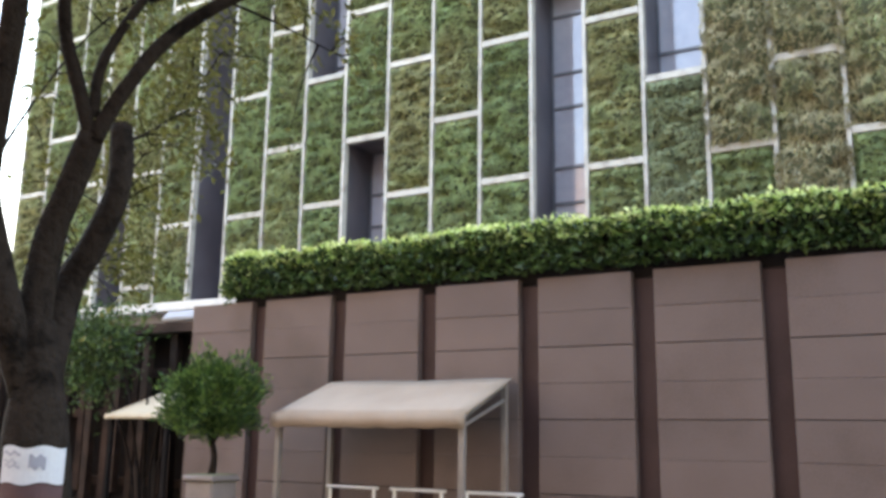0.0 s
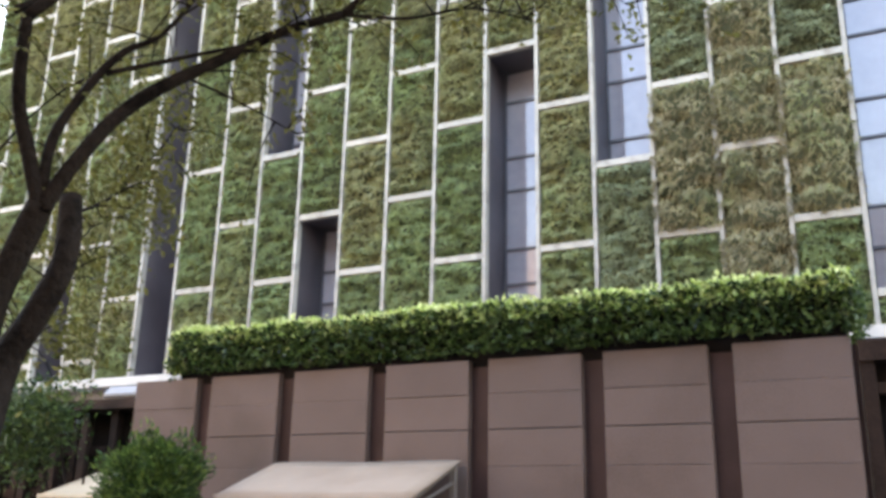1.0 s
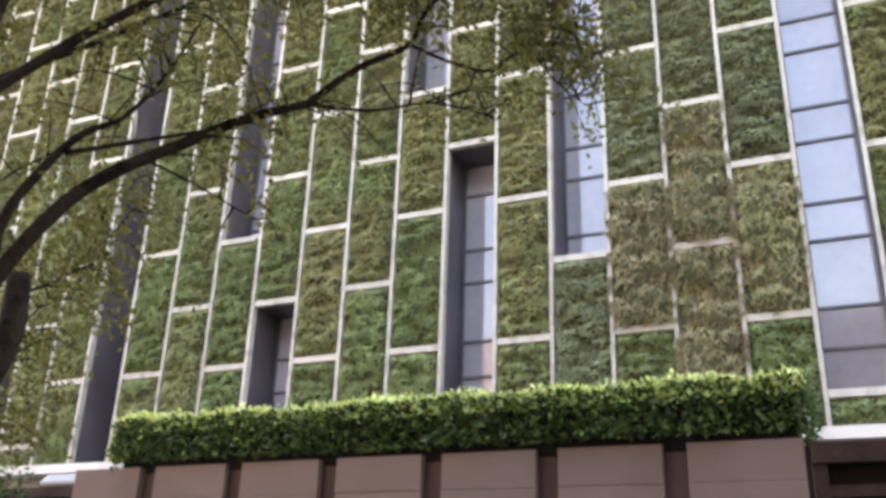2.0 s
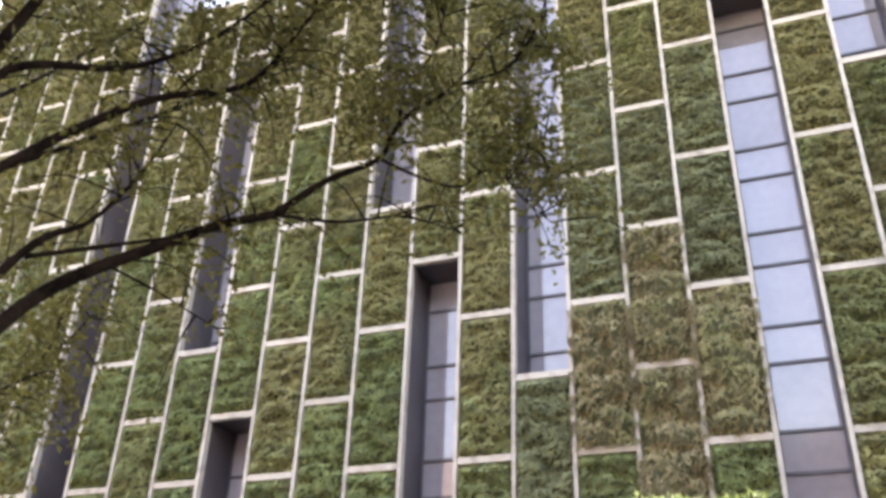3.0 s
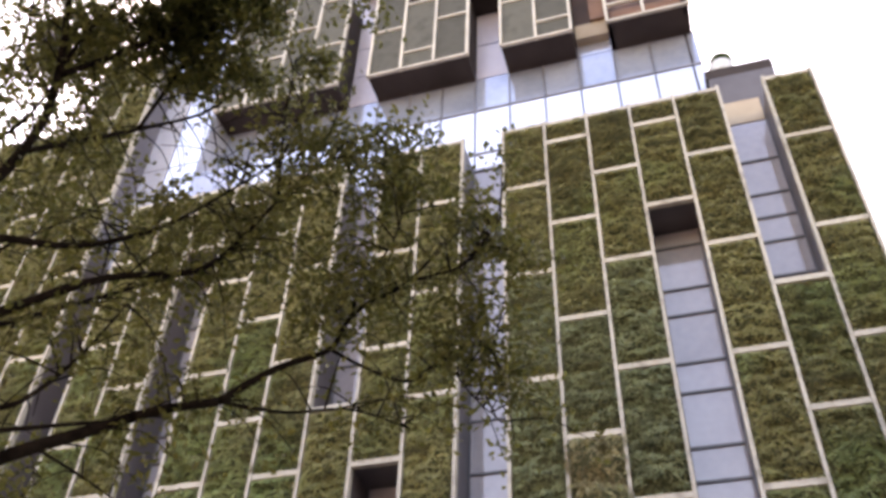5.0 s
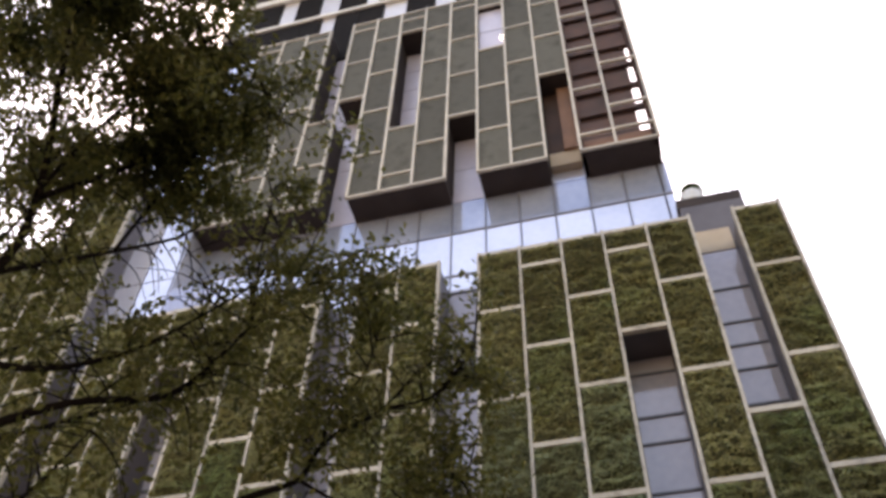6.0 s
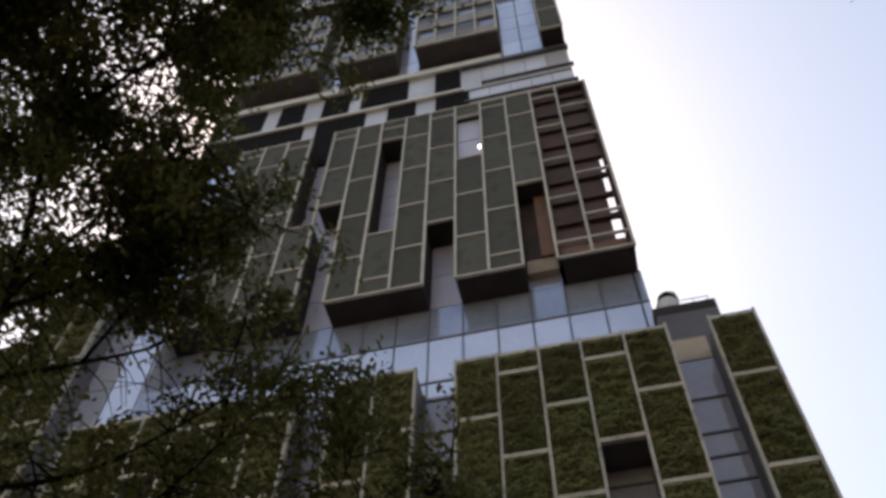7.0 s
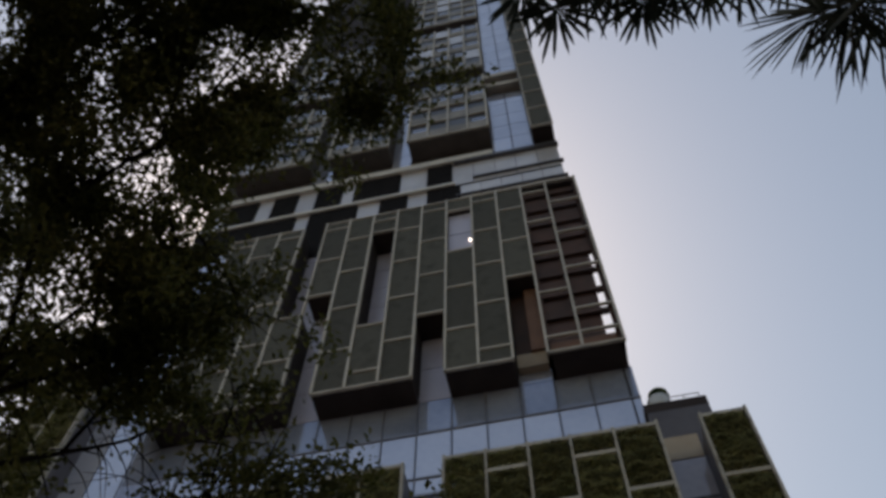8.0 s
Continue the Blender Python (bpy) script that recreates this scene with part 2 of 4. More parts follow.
def thing(name, label, category, at=(0, 0, 0), group="", kind=""):
    ob = new(name)
    ob.location = at
    return tagged(ob, label, category, group, kind)


def tube_lists(points, radii, sides=8, wobble=0.0, rng=None):
    """A tapered tube along a smooth line through the points."""
    pts = [Vector(p) for p in points]
    line, rad = [], []
    for i in range(len(pts) - 1):
        p0, p1, p2, p3 = pts[max(i - 1, 0)], pts[i], pts[i + 1], pts[min(i + 2, len(pts) - 1)]
        for s in range(5):
            t = s / 5
            line.append(0.5 * ((2 * p1) + (p2 - p0) * t + (2 * p0 - 5 * p1 + 4 * p2 - p3) * t * t + (3 * p1 - p0 - 3 * p2 + p3) * t ** 3))
            rad.append(radii[i] + (radii[i + 1] - radii[i]) * t)
    line.append(pts[-1])
    rad.append(radii[-1])
    v, f = [], []
    side = Vector((1, 0.2, 0.1))
    for i, (p, r) in enumerate(zip(line, rad)):
        d = (line[min(i + 1, len(line) - 1)] - line[max(i - 1, 0)]).normalized()
        side = (side - d * side.dot(d)).normalized()
        up = d.cross(side)
        for k in range(sides):
            a = 2 * math.pi * k / sides
            rr = r * (1 + wobble * noise.noise(Vector((p.x * 4 + math.cos(a), p.y * 4 + math.sin(a), p.z * 3))))
            v.append(tuple(p + side * (rr * math.cos(a)) + up * (rr * math.sin(a))))
    for i in range(len(line) - 1):
        for k in range(sides):
            a, b = i * sides + k, i * sides + (k + 1) % sides
            f.append((a, b, b + sides, a + sides))
    f.append(list(range(sides))[::-1])
    f.append([len(v) - sides + k for k in range(sides)])
    return v, f, line


def joined(*lists):
    v, f = [], []
    for item in lists:
        i = len(v)
        v += item[0]
        f += [[k + i for k in q] for q in item[1]]
    return v, f


def leaves_lists(centres, normals, lengths, widths, rng, facing=(0, 0, 0)):
    """Pointed, slightly folded leaves: each lies near its centre and grows towards its direction; facing: what their upper sides turn to."""
    n = len(centres)
    c, d = np.asarray(centres, float), np.asarray(normals, float)
    d /= np.linalg.norm(d, axis=1, keepdims=True) + 1e-9
    r = rng.normal(size=(n, 3)) + np.asarray(facing)
    s = np.cross(d, r)
    s /= np.linalg.norm(s, axis=1, keepdims=True) + 1e-9
    u = np.cross(s, d)
    ln, wd = np.asarray(lengths)[:, None], np.asarray(widths)[:, None]
    base, tip = c - d * ln * 0.5, c + d * ln * 0.5 - u * ln * 0.12
    mid = c + u * wd * 0.18
    a, b = mid + s * wd * 0.5, mid - s * wd * 0.5
    v = np.stack([base, a, tip, b], 1).reshape(-1, 3)
    f = np.arange(n * 4).reshape(n, 4)
    return v.tolist(), f.tolist()


# ---- ground ----
tagged(part("ground", box_lists([(-2000, 2000, -2000, 2000, -0.5, -0.14)]), M["asphalt"]), "dark grey asphalt street reaching the horizon", "ground", kind="structure")
tagged(part("pavement", box_lists([(-60, 40, -2.2, 60, -0.14, 0.0)]), M["paving"]), "grey stone pavement in front of the wall", "pavement", kind="structure")

tagged(part("wall_south", box_lists([(-80, 70, -24, -20, -0.14, 25.7)]), M["beige"]), "plain beige building wall across the street", "wall", kind="structure")

# ---- planted podium building ----
W, X0, YF = 1.84, -24.19, 25.2
YG, ROOF, BASE = 26.85, 32.67, 6.62
rng = np.random.default_rng(4)


def col_x(k):
    return X0 + W * k


EVEN, ODD, STEP = 9.8, 12.2, 4.785
# glazed parts of the columns: column -> (bottom, top)
GLAZED = {-4: (BASE, 12.2), -1: (BASE, ROOF), 2: (14.65, 28.95), 3: (BASE, 12.05), 6: (19.4, ROOF), 7: (BASE, 17.0),
          9: (12.28, ROOF), 13: (7.55, 26.6), 15: (21.9, 32.1)}
FIRST, LAST = -7, 17

podium = thing("podium_building", "podium building with a living wall in pale frames and glazed slots", "building", (0, 0, 0))


def top_of(k):
    return 40.6 if k <= -4 else 46.0 if k <= -2 else ROOF


def planted_spans(k):
    """The planted stretches of a column, cut at its joints."""
    top = top_of(k)
    cuts = [BASE] + [z for z in (((EVEN if k % 2 == 0 else ODD) - STEP) + STEP * i for i in range(12)) if BASE + 0.4 < z < top - 0.4] + [top]
    g = GLAZED.get(k)
    if g:
        cuts = sorted(set([z for z in cuts if not g[0] - 0.9 < z < g[1] + 0.9] + [g[0], g[1]]))
    spans = [(a, b) for a, b in zip(cuts, cuts[1:]) if not (g and a >= g[0] - 0.01 and b <= g[1] + 0.01)]
    return spans


blocks, sheets = [], []
for k in range(FIRST, LAST):
    x0, x1 = col_x(k), col_x(k + 1)
    top = top_of(k)
    g = GLAZED.get(k)
    if k == 15:
        top = 32.1
    spans = [(0.0, top)] if not g else [(0.0, g[0]), (g[1], top)]
    for a, b in spans:
        if b - a > 0.05:
            blocks.append((x0, x1, YF + 0.12, YG + 0.6, a, b))
    if g:
        sheets.append((x0, x1, YG + 0.25, YG + 0.6, g[0], g[1]))
for bl in blocks:
    part("wall_bay", box_lists([bl]), M["reveal"], podium)
for bl in sheets:
    part("back_wall", box_lists([bl]), M["wall"], podium)
part("roof", box_lists([(col_x(-1), col_x(15), YG + 0.6, 60, ROOF - 0.4, ROOF - 0.1), (col_x(15), col_x(LAST), YG + 0.6, 60, 30.8, 31.2), (col_x(FIRST), col_x(-3), YG + 0.6, 60, 40.0, 40.4), (col_x(-3), col_x(-1) - 0.3, YG + 0.6, 60, 45.5, 45.9)]), M["concrete"], podium)
for xa, xb, za, zb in ((col_x(LAST) - 0.3, col_x(LAST), 0, 32.4), (col_x(FIRST), col_x(FIRST) + 0.3, 0, 40.0), (col_x(-1) - 0.3, col_x(-1), ROOF - 0.1, 45.9), (col_x(-3), col_x(-3) + 0.3, 40.4, 45.5)):
    part("side_wall", box_lists([(xa, xb, YG + 0.6, 60, za, zb)]), M["reveal"], podium)
part("ledge", box_lists([(col_x(FIRST) - 0.2, col_x(LAST) + 0.2, YF - 0.55, YF + 0.12, BASE - 0.32, BASE)]), M["concrete"], podium, "pale concrete ledge under the planting")


def plant_mesh(w, h, seed, material="living"):
    """Overlapping tufts of small hanging leaves on a panel w x h, its lower left corner at the origin, growing towards -y."""
    r = np.random.default_rng(seed)
    shaggy = material == "dry"
    n = int(w * h * (200 if shaggy else 420))
    over = 0.12 if shaggy else 0.09
    x, z = r.uniform(-over, w + over, n), r.uniform(-0.08, h + 0.02, n)
    # soft tufts, wider than they are high, that overhang one another
    tuft = np.array([noise.noise(Vector((p * 1.3 + seed, q * 2.6, seed * 0.7))) + 0.5 * noise.noise(Vector((p * 3.2, q * 6.0, seed * 1.3))) for p, q in zip(x, z)])
    lift = np.clip((tuft + 0.4) / 0.6, 0, 1)
    edge = np.clip(np.minimum(np.minimum(x, w - x), np.minimum(z, h - z)) / 0.22, 0.25, 1)
    y = -(0.03 + (0.55 if shaggy else 0.3) * lift) * (np.maximum(edge, 0.35) if shaggy else edge) - r.uniform(0, 0.04, n)
    cs = np.c_[x, y, z]
    ds = np.c_[r.normal(0, 0.45, n), -0.45 - 0.3 * lift + r.normal(0, 0.15, n), -0.7 + r.normal(0, 0.3, n)]
    ls, ws = r.uniform(0.12, 0.22, n), r.uniform(0.07, 0.12, n)
    if shaggy:
        ls, ws = ls * 1.9, ws * 0.75
    return mesh_of("planting", *leaves_lists(cs, ds, ls, ws, r, (0, -2.2, 1.6)), M[material])


plants = {}


def planting(w, h, species):
    key = round(h, 1)
    bucket = plants.setdefault((key, species), [])
    if len(bucket) < (5 if key > 3 else 2):
        bucket.append(plant_mesh(w, key - 0.3, 100 + len(plants) * 10 + len(bucket), species))
        return bucket[-1]
    return bucket[int(rng.integers(len(bucket)))]


FIN = 0.13
for k in range(FIRST, LAST):
    for a, b in planted_spans(k):
        if b - a < 0.5 or k == 15 and b > 31.3 and a > 30:
            continue
        x0 = col_x(k) + FIN / 2
        panel = part("plant_panel", box_lists([(0, W - FIN, 0.0, 0.1, 0.0, b - a)]), M["soil"], podium, at=(x0, YF + 0.02, a))
        withered = 9 < k < 13 and a < 13.0 and b > 10.5 + 2 * (k == 10)
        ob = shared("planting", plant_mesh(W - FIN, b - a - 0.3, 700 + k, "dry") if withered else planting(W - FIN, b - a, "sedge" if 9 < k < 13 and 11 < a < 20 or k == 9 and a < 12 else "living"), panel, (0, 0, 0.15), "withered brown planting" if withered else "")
        ob["kind"] = "stuff"

fin_meshes = {}
for k in range(FIRST, LAST + 1):
    top = max(top_of(k), top_of(k - 1)) + 0.12
    me = fin_meshes.setdefault(round(top, 1), mesh_of("fin", *bevel_box_lists(-FIN / 2, FIN / 2, -0.16, 0.12, BASE, top, 0.015), M["fin"]))
    shared("fin", me, podium, (col_x(k) + float(rng.normal(0, 0.008)), YF, 0), "weathered pale upright frame" if k == FIRST else "")
bar = mesh_of("crossbar", *bevel_box_lists(FIN / 2, W - FIN / 2, -0.13, 0.1, -0.12, 0.1, 0.015), M["fin"])
for k in range(FIRST, LAST):
    zs = sorted({z for s in planted_spans(k) for z in s if z > BASE + 0.3 and not (z >= 30 and k == 15)})
    for z in zs:
        shared("crossbar", bar, podium, (col_x(k), YF + float(rng.normal(0, 0.01)), z if z < top_of(k) - 0.1 else z - 0.05))

# glazed slots: panes with dark transoms, two heights in turn
TRANS = (9.21, 10.42, 3.31)


def transoms(a, b):
    zs = [z + TRANS[2] * i for z in TRANS[:2] for i in range(-2, 9)]
    return sorted(z for z in zs if a + 0.15 < z < b - 0.15) if b != 32.1 else [23.55, 25.25, 26.5, 27.75, 29.7]


for k, (a, b) in GLAZED.items():
    x0, x1 = col_x(k) + 0.07, col_x(k + 1) - 0.07
    win = thing("window", "tall recessed window with bluish glass and thin dark transoms", "window")
    win.parent = podium
    win.location = (0, YG, 0)
    del win["category"]
    zs = [a] + transoms(a, b) + [b]
    for p, q in zip(zs, zs[1:]):
        part("pane", box_lists([(x0, x1, 0.0, 0.03, p + 0.03, q - 0.03)]), M["glass"], win)
    for z in zs[1:-1]:
        part("transom", box_lists([(x0, x1, -0.07, 0.05, z - 0.045, z + 0.045)]), M["mullion"], win)
    part("window_frame", box_lists([(x0 - 0.07, x0, -0.05, 0.06, a, b), (x1, x1 + 0.07, -0.05, 0.06, a, b)]), M["mullion"], win)
    part("window_sill", box_lists([(x0 - 0.02, x1 + 0.02, -1.71, 0.03, a - 0.1, a + 0.04)]), M["fin"], win)

# stepped roof corner with parapet and a beige panel
part("beige_panel", box_lists([(col_x(15) + 0.07, col_x(16) - 0.07, YG - 0.02, YG + 0.4, 32.15, 33.6)]), M["beige"], podium, "beige cladding panel")
part("parapet", box_lists([(3.45, 6.3, YG + 0.45, YG + 0.75, 31.2, 36.1)]), M["reveal"], podium, "grey rooftop parapet")
part("parapet_cap", bevel_box_lists(3.4, 6.42, YG + 0.9, YG + 2.2, 36.7, 37.35, 0.03), M["wall"], podium, "dark rooftop slab edge")

# ---- tower ----
YT, YB = 26.64, 28.35
T0 = -13.36 - 0.07 * W


def tow_x(j):
    return T0 + W * j


tower = thing("tower_building", "tall glazed tower with projecting boxes of dark planted panels", "building")
TLEFT, TRIGHT = -8, 9
XR = 3.4
Z1, Z2 = 41.4, 63.6
body = [(tow_x(TLEFT), tow_x(7), YB + 0.12, YB + 22, 30, 180), (tow_x(7), XR + 0.12, YB + 0.12, YB + 22, 30, Z1 + 0.3), (tow_x(7), tow_x(TRIGHT), YB + 0.12, YB + 22, Z1 + 0.3, Z1 + 1.4), (tow_x(7), tow_x(TRIGHT), YB + 0.12, YB + 22, Z2, 180),
        (tow_x(7), tow_x(TRIGHT) - 0.25, YB + 3.4, YB + 22, Z1 + 1.4, Z2)]
for bl in body:
    part("core", box_lists([bl]), M["wall"], tower)
part("terrace_wall", box_lists([(tow_x(7), tow_x(7) + 0.2, YT + 0.3, YB + 3.4, Z1, Z2), (tow_x(7), tow_x(9) - 0.3, YB + 3.3, YB + 3.4, Z1 + 1.4, Z2)]), M["redbrown"], tower, "red-brown lining of the open corner terrace")


def glass_run(j, a, b, rows, material="tower_glass"):
    zs = [a + (b - a) * i / rows for i in range(rows + 1)]
    for p, q in zip(zs, zs[1:]):
        part("pane", box_lists([(tow_x(j) + 0.05, tow_x(j + 1) - 0.05, YB, YB + 0.05, p + 0.04, q - 0.04)]), M[material], tower)


for j in range(TLEFT, TRIGHT):
    glass_run(j, 30.4, 35.4, 2)
    glass_run(j, 35.4, 38.8, 1)
    glass_run(j, 38.8, 41.5, 1, "band_glass")
    part("mullion", box_lists([(tow_x(j) - 0.04, tow_x(j) + 0.04, YB - 0.06, YB + 0.1, 30, 42)]), M["blue_grey"], tower)
part("pane", box_lists([(tow_x(9) + 0.05, XR + 0.1, YB, YB + 0.05, 30.4, 38.76)]), M["tower_glass"], tower)
part("pane", box_lists([(tow_x(9) + 0.05, XR + 0.1, YB, YB + 0.05, 38.84, 41.45)]), M["band_glass"], tower)
part("mullion", box_lists([(tow_x(TLEFT), XR + 0.12, YB - 0.06, YB + 0.05, z - 0.06, z + 0.06) for z in (35.4, 38.8)]), M["blue_grey"], tower)

# columns of the lower boxes: planted stretches and glazed stretches
BLEFT = -5
BOXED = {j: [(Z1, Z2)] for j in range(BLEFT, 7)}
BOXED.update({-2: [(Z1, 50.3)], -1: [(52.5, Z2)], 1: [(Z1, 47.65), (60.4, Z2)], 3: [(47.65, Z2)], 4: [(Z1, 55.2), (61.6, Z2)], 6: [(50.2, Z2)]})
TE, TO, TSTEP = 45.45, 42.85, 4.88
shell = []
tfin = mesh_of("frame_bar", *bevel_box_lists(0, W, -0.13, 0.05, -0.07, 0.07, 0.01), M["frame"])
panel_meshes = {}
for j in range(BLEFT, 7):
    for a, b in BOXED[j]:
        shell.append((tow_x(j), tow_x(j + 1), YT + 0.08, YB + 0.1, a, b))
        cuts = [a] + [z for z in (((TE if j % 2 == 0 else TO)) + TSTEP * i for i in range(6)) if a + 0.6 < z < b - 0.6] + [b]
        for p, q in zip(cuts, cuts[1:]):
            key = round(q - p, 2)
            me = panel_meshes.setdefault(key, mesh_of("planted_panel", *bevel_box_lists(0.07, W - 0.07, -0.04, 0.08, 0.06, key - 0.06, 0.02), M["meshpanel"]))
            shared("planted_panel", me, tower, (tow_x(j), YT, p))
        for z in cuts:
            shared("frame_bar", tfin, tower, (tow_x(j), YT, min(z, Z2 - 0.07) + (0.07 if z == a else 0)))
for bl in shell:
    part("box_shell", box_lists([bl]), M["wall"], tower)
post = mesh_of("frame_post", *bevel_box_lists(-0.07, 0.07, -0.17, 0.08, Z1, Z2 + 0.05, 0.01), M["frame"])
for j in range(BLEFT, TRIGHT + 1):
    shared("frame_post", post, tower, (tow_x(j) if j < 9 else XR, YT, 0))
for j, a, b, rows in ((-2, 50.3, 64, 5), (-1, 41.5, 52.5, 4), (1, 47.65, 60.4, 5), (3, 41.5, 47.65, 2)):
    glass_run(j, a, b, rows, "slot_glass")
part("pane", box_lists([(tow_x(-5), tow_x(-5) + 0.05, YT + 0.05, YB - 0.02, 30.4, Z1 - 0.05)]), M["tower_glass"], tower)
# glazed bays beside the boxes, flush with their fronts
for j in (-8, -7, -6):
    part("bay_shell", box_lists([(tow_x(j), tow_x(j + 1), YT + 0.06, YB + 0.1, 30, 62)]), M["wall"], tower)
    for i in range(9):
        part("pane", box_lists([(tow_x(j) + 0.05, tow_x(j + 1) - 0.05, YT, YT + 0.05, 30.4 + 3.5 * i, 33.82 + 3.5 * i)]), M["tower_glass"], tower)
part("box_shell", box_lists([(tow_x(4), tow_x(5), YT + 0.5, YB + 0.1, 55.2, 61.6)]), M["wall"], tower)
part("pane", box_lists([(tow_x(4) + 0.08, tow_x(5) - 0.08, YT + 0.3, YT + 0.36, 55.3, 58.35)]), M["slot_glass"], tower)
part("pane", box_lists([(tow_x(4) + 0.08, tow_x(5) - 0.08, YT + 0.3, YT + 0.36, 58.45, 61.5)]), M["slot_glass"], tower)
glass_run(6, 41.5, 44.0, 1)
part("beige_panel", box_lists([(tow_x(6) + 0.08, tow_x(7) - 0.08, YB - 0.5, YB, 42.4, 43.6)]), M["beige"], tower, "beige cladding panel")
part("recess_lining", box_lists([(tow_x(6) + 0.05, tow_x(6) + 0.95, YB - 0.3, YB + 0.06, 43.6, 50.2)]), M["redbrown"], tower, "red-brown recess lining")
# Lighter brown right half: the light on that side is put into the colour.
part("recess_lining", box_lists([(tow_x(6) + 0.95, tow_x(7) - 0.05, YB - 0.7, YB + 0.06, 43.6, 50.2)]), M["terracotta"], tower, "brown recess lining with the light on it painted in")

# a small lit lamp in the window bay
glow = bpy.data.materials.new("lit_lamp_glass")
glow.use_nodes = True
glow.node_tree.nodes["Principled BSDF"].inputs["Emission Color"].default_value = (1.0, 0.95, 0.88, 1)
glow.node_tree.nodes["Principled BSDF"].inputs["Emission Strength"].default_value = 4.0
part("lamp_globe", tube_lists([(-4.50, YT + 0.2, 56.89), (-4.50, YT + 0.2, 57.01), (-4.50, YT + 0.2, 57.13)], [0.03, 0.09, 0.03], 12)[:2], glow, tower, "small lit globe lamp", True)

# open corner terrace behind a pale lattice
corner_bar = mesh_of("frame_bar", *bevel_box_lists(0, XR - tow_x(8), -0.13, 0.05, -0.07, 0.07, 0.01), M["frame"])
for z in (Z1 + 0.07, 42.9, 47.7, 52.5, 57.3, 62.2, Z2 - 0.07):
    shared("frame_bar", tfin, tower, (tow_x(7), YT, z))
for z in (Z1 + 0.07, 42.9, 45.3, 50.15, 55.05, 59.9, Z2 - 0.07):
    shared("frame_bar", corner_bar, tower, (tow_x(8), YT, z))
STOREY = 2.42
part("terrace_panel", box_lists([(tow_x(7) + 0.08, XR - 0.1, YT + 0.4, YT + 0.5, Z1 + 0.25, 42.95)]), M["terracotta"], tower)
part("corner_pier", bevel_box_lists(XR - 0.28, XR, YT + 0.09, YT + 0.5, Z1, Z2 - 0.05, 0.01), M["void"], tower, "dark brown corner pier")
GAPS = (0.5, 0.4, 0.3, 0.2)
for i in range(9):
    a = 42.95 + STOREY * i
    b = min(a + STOREY, Z2 - 0.3)
    for j in (7, 8):
        x0, x1 = tow_x(j) + 0.08, (tow_x(8) - 0.08 if j == 7 else XR - (0.28 + GAPS[i] if i < 4 else 0.1))
        part("terrace_panel", box_lists([(x0, x1, YT + 0.4, YT + 0.5, a, a + (b - a) * 0.72)]), M["redbrown"], tower)
        # Solid dark sheet behind each panel: an opening's shade given as colour.
        part("terrace_void", box_lists([(x0, x1 + 0.03, YT + 0.62, YT + 0.7, a + (b - a) * 0.65, b + 0.5)]), M["void"], tower, "dark sheet for the shade of an opening above a terrace panel")
    if i < 4:
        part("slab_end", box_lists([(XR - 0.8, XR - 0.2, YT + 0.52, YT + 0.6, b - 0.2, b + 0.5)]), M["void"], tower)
part("terrace_floor", box_lists([(tow_x(7), XR, YT + 0.02, YB + 0.12, Z1, Z1 + 0.25)]), M["wall"], tower)
part("terrace_roof", box_lists([(tow_x(7), XR, YT + 0.1, YB + 3.4, Z2 - 0.3, Z2)]), M["wall"], tower)

# recessed storeys between the boxes, with pale ledges
LIGHT = (((-3.2, -2.55), (-0.3, 0.73), (2.0, 2.9), (4.4, 9.0)), ((-7.5, -6.9), (-5.43, -4.66), (-3.46, -2.52), (-1.23, -0.65), (1.57, 2.84), (4.03, 9.0)))
for lights, a, b in zip(LIGHT, (Z2 - 1.5, 70.7), (70.3, 75.3)):
    at_x = TLEFT
    for p, q in lights + ((9.0, 9.0),):
        if p - at_x > 0.05:
            cuts = np.linspace(at_x, p, max(1, round(p - at_x)) + 1)
            for c0, c1 in zip(cuts, cuts[1:]):
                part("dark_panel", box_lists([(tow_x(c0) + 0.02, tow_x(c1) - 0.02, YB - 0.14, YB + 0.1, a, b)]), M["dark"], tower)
        cuts = np.linspace(p, q, max(1, round((q - p) / 1.0)) + 1) if q > p else []
        for c0, c1 in zip(cuts, cuts[1:]):
            part("pane", box_lists([(tow_x(c0) + 0.02, tow_x(c1) - 0.02, YB, YB + 0.06, a, b)]), M["pale_glass"], tower)
        at_x = q
part("ledge", box_lists([(tow_x(TLEFT), tow_x(4.2), YB - 0.32, YB + 0.12, 70.3, 70.68)]), M["pale_ledge"], tower, "thin pale ledge")
part("slab", box_lists([(tow_x(TLEFT), tow_x(6.0), YB - 0.4, YB + 0.12, 75.3, 76.2)]), M["pale_ledge"], tower, "pale concrete slab edge")
for x, z0, z1, out, end in ((4.1, 74.95, 75.28, 0.35, 3.2), (6.02, 75.3, 75.6, 0.3, 3.1), (5.0, 71.3, 71.5, 0.22, 3.3), (4.2, 68.15, 68.32, 0.2, 3.3), (5.9, 67.2, 67.36, 0.22, 3.4)):
    part("ledge", box_lists([(tow_x(x), end, YB - out, YB + 0.12, z0, z1)]), M["mullion"], tower, "dark projecting metal ledge")

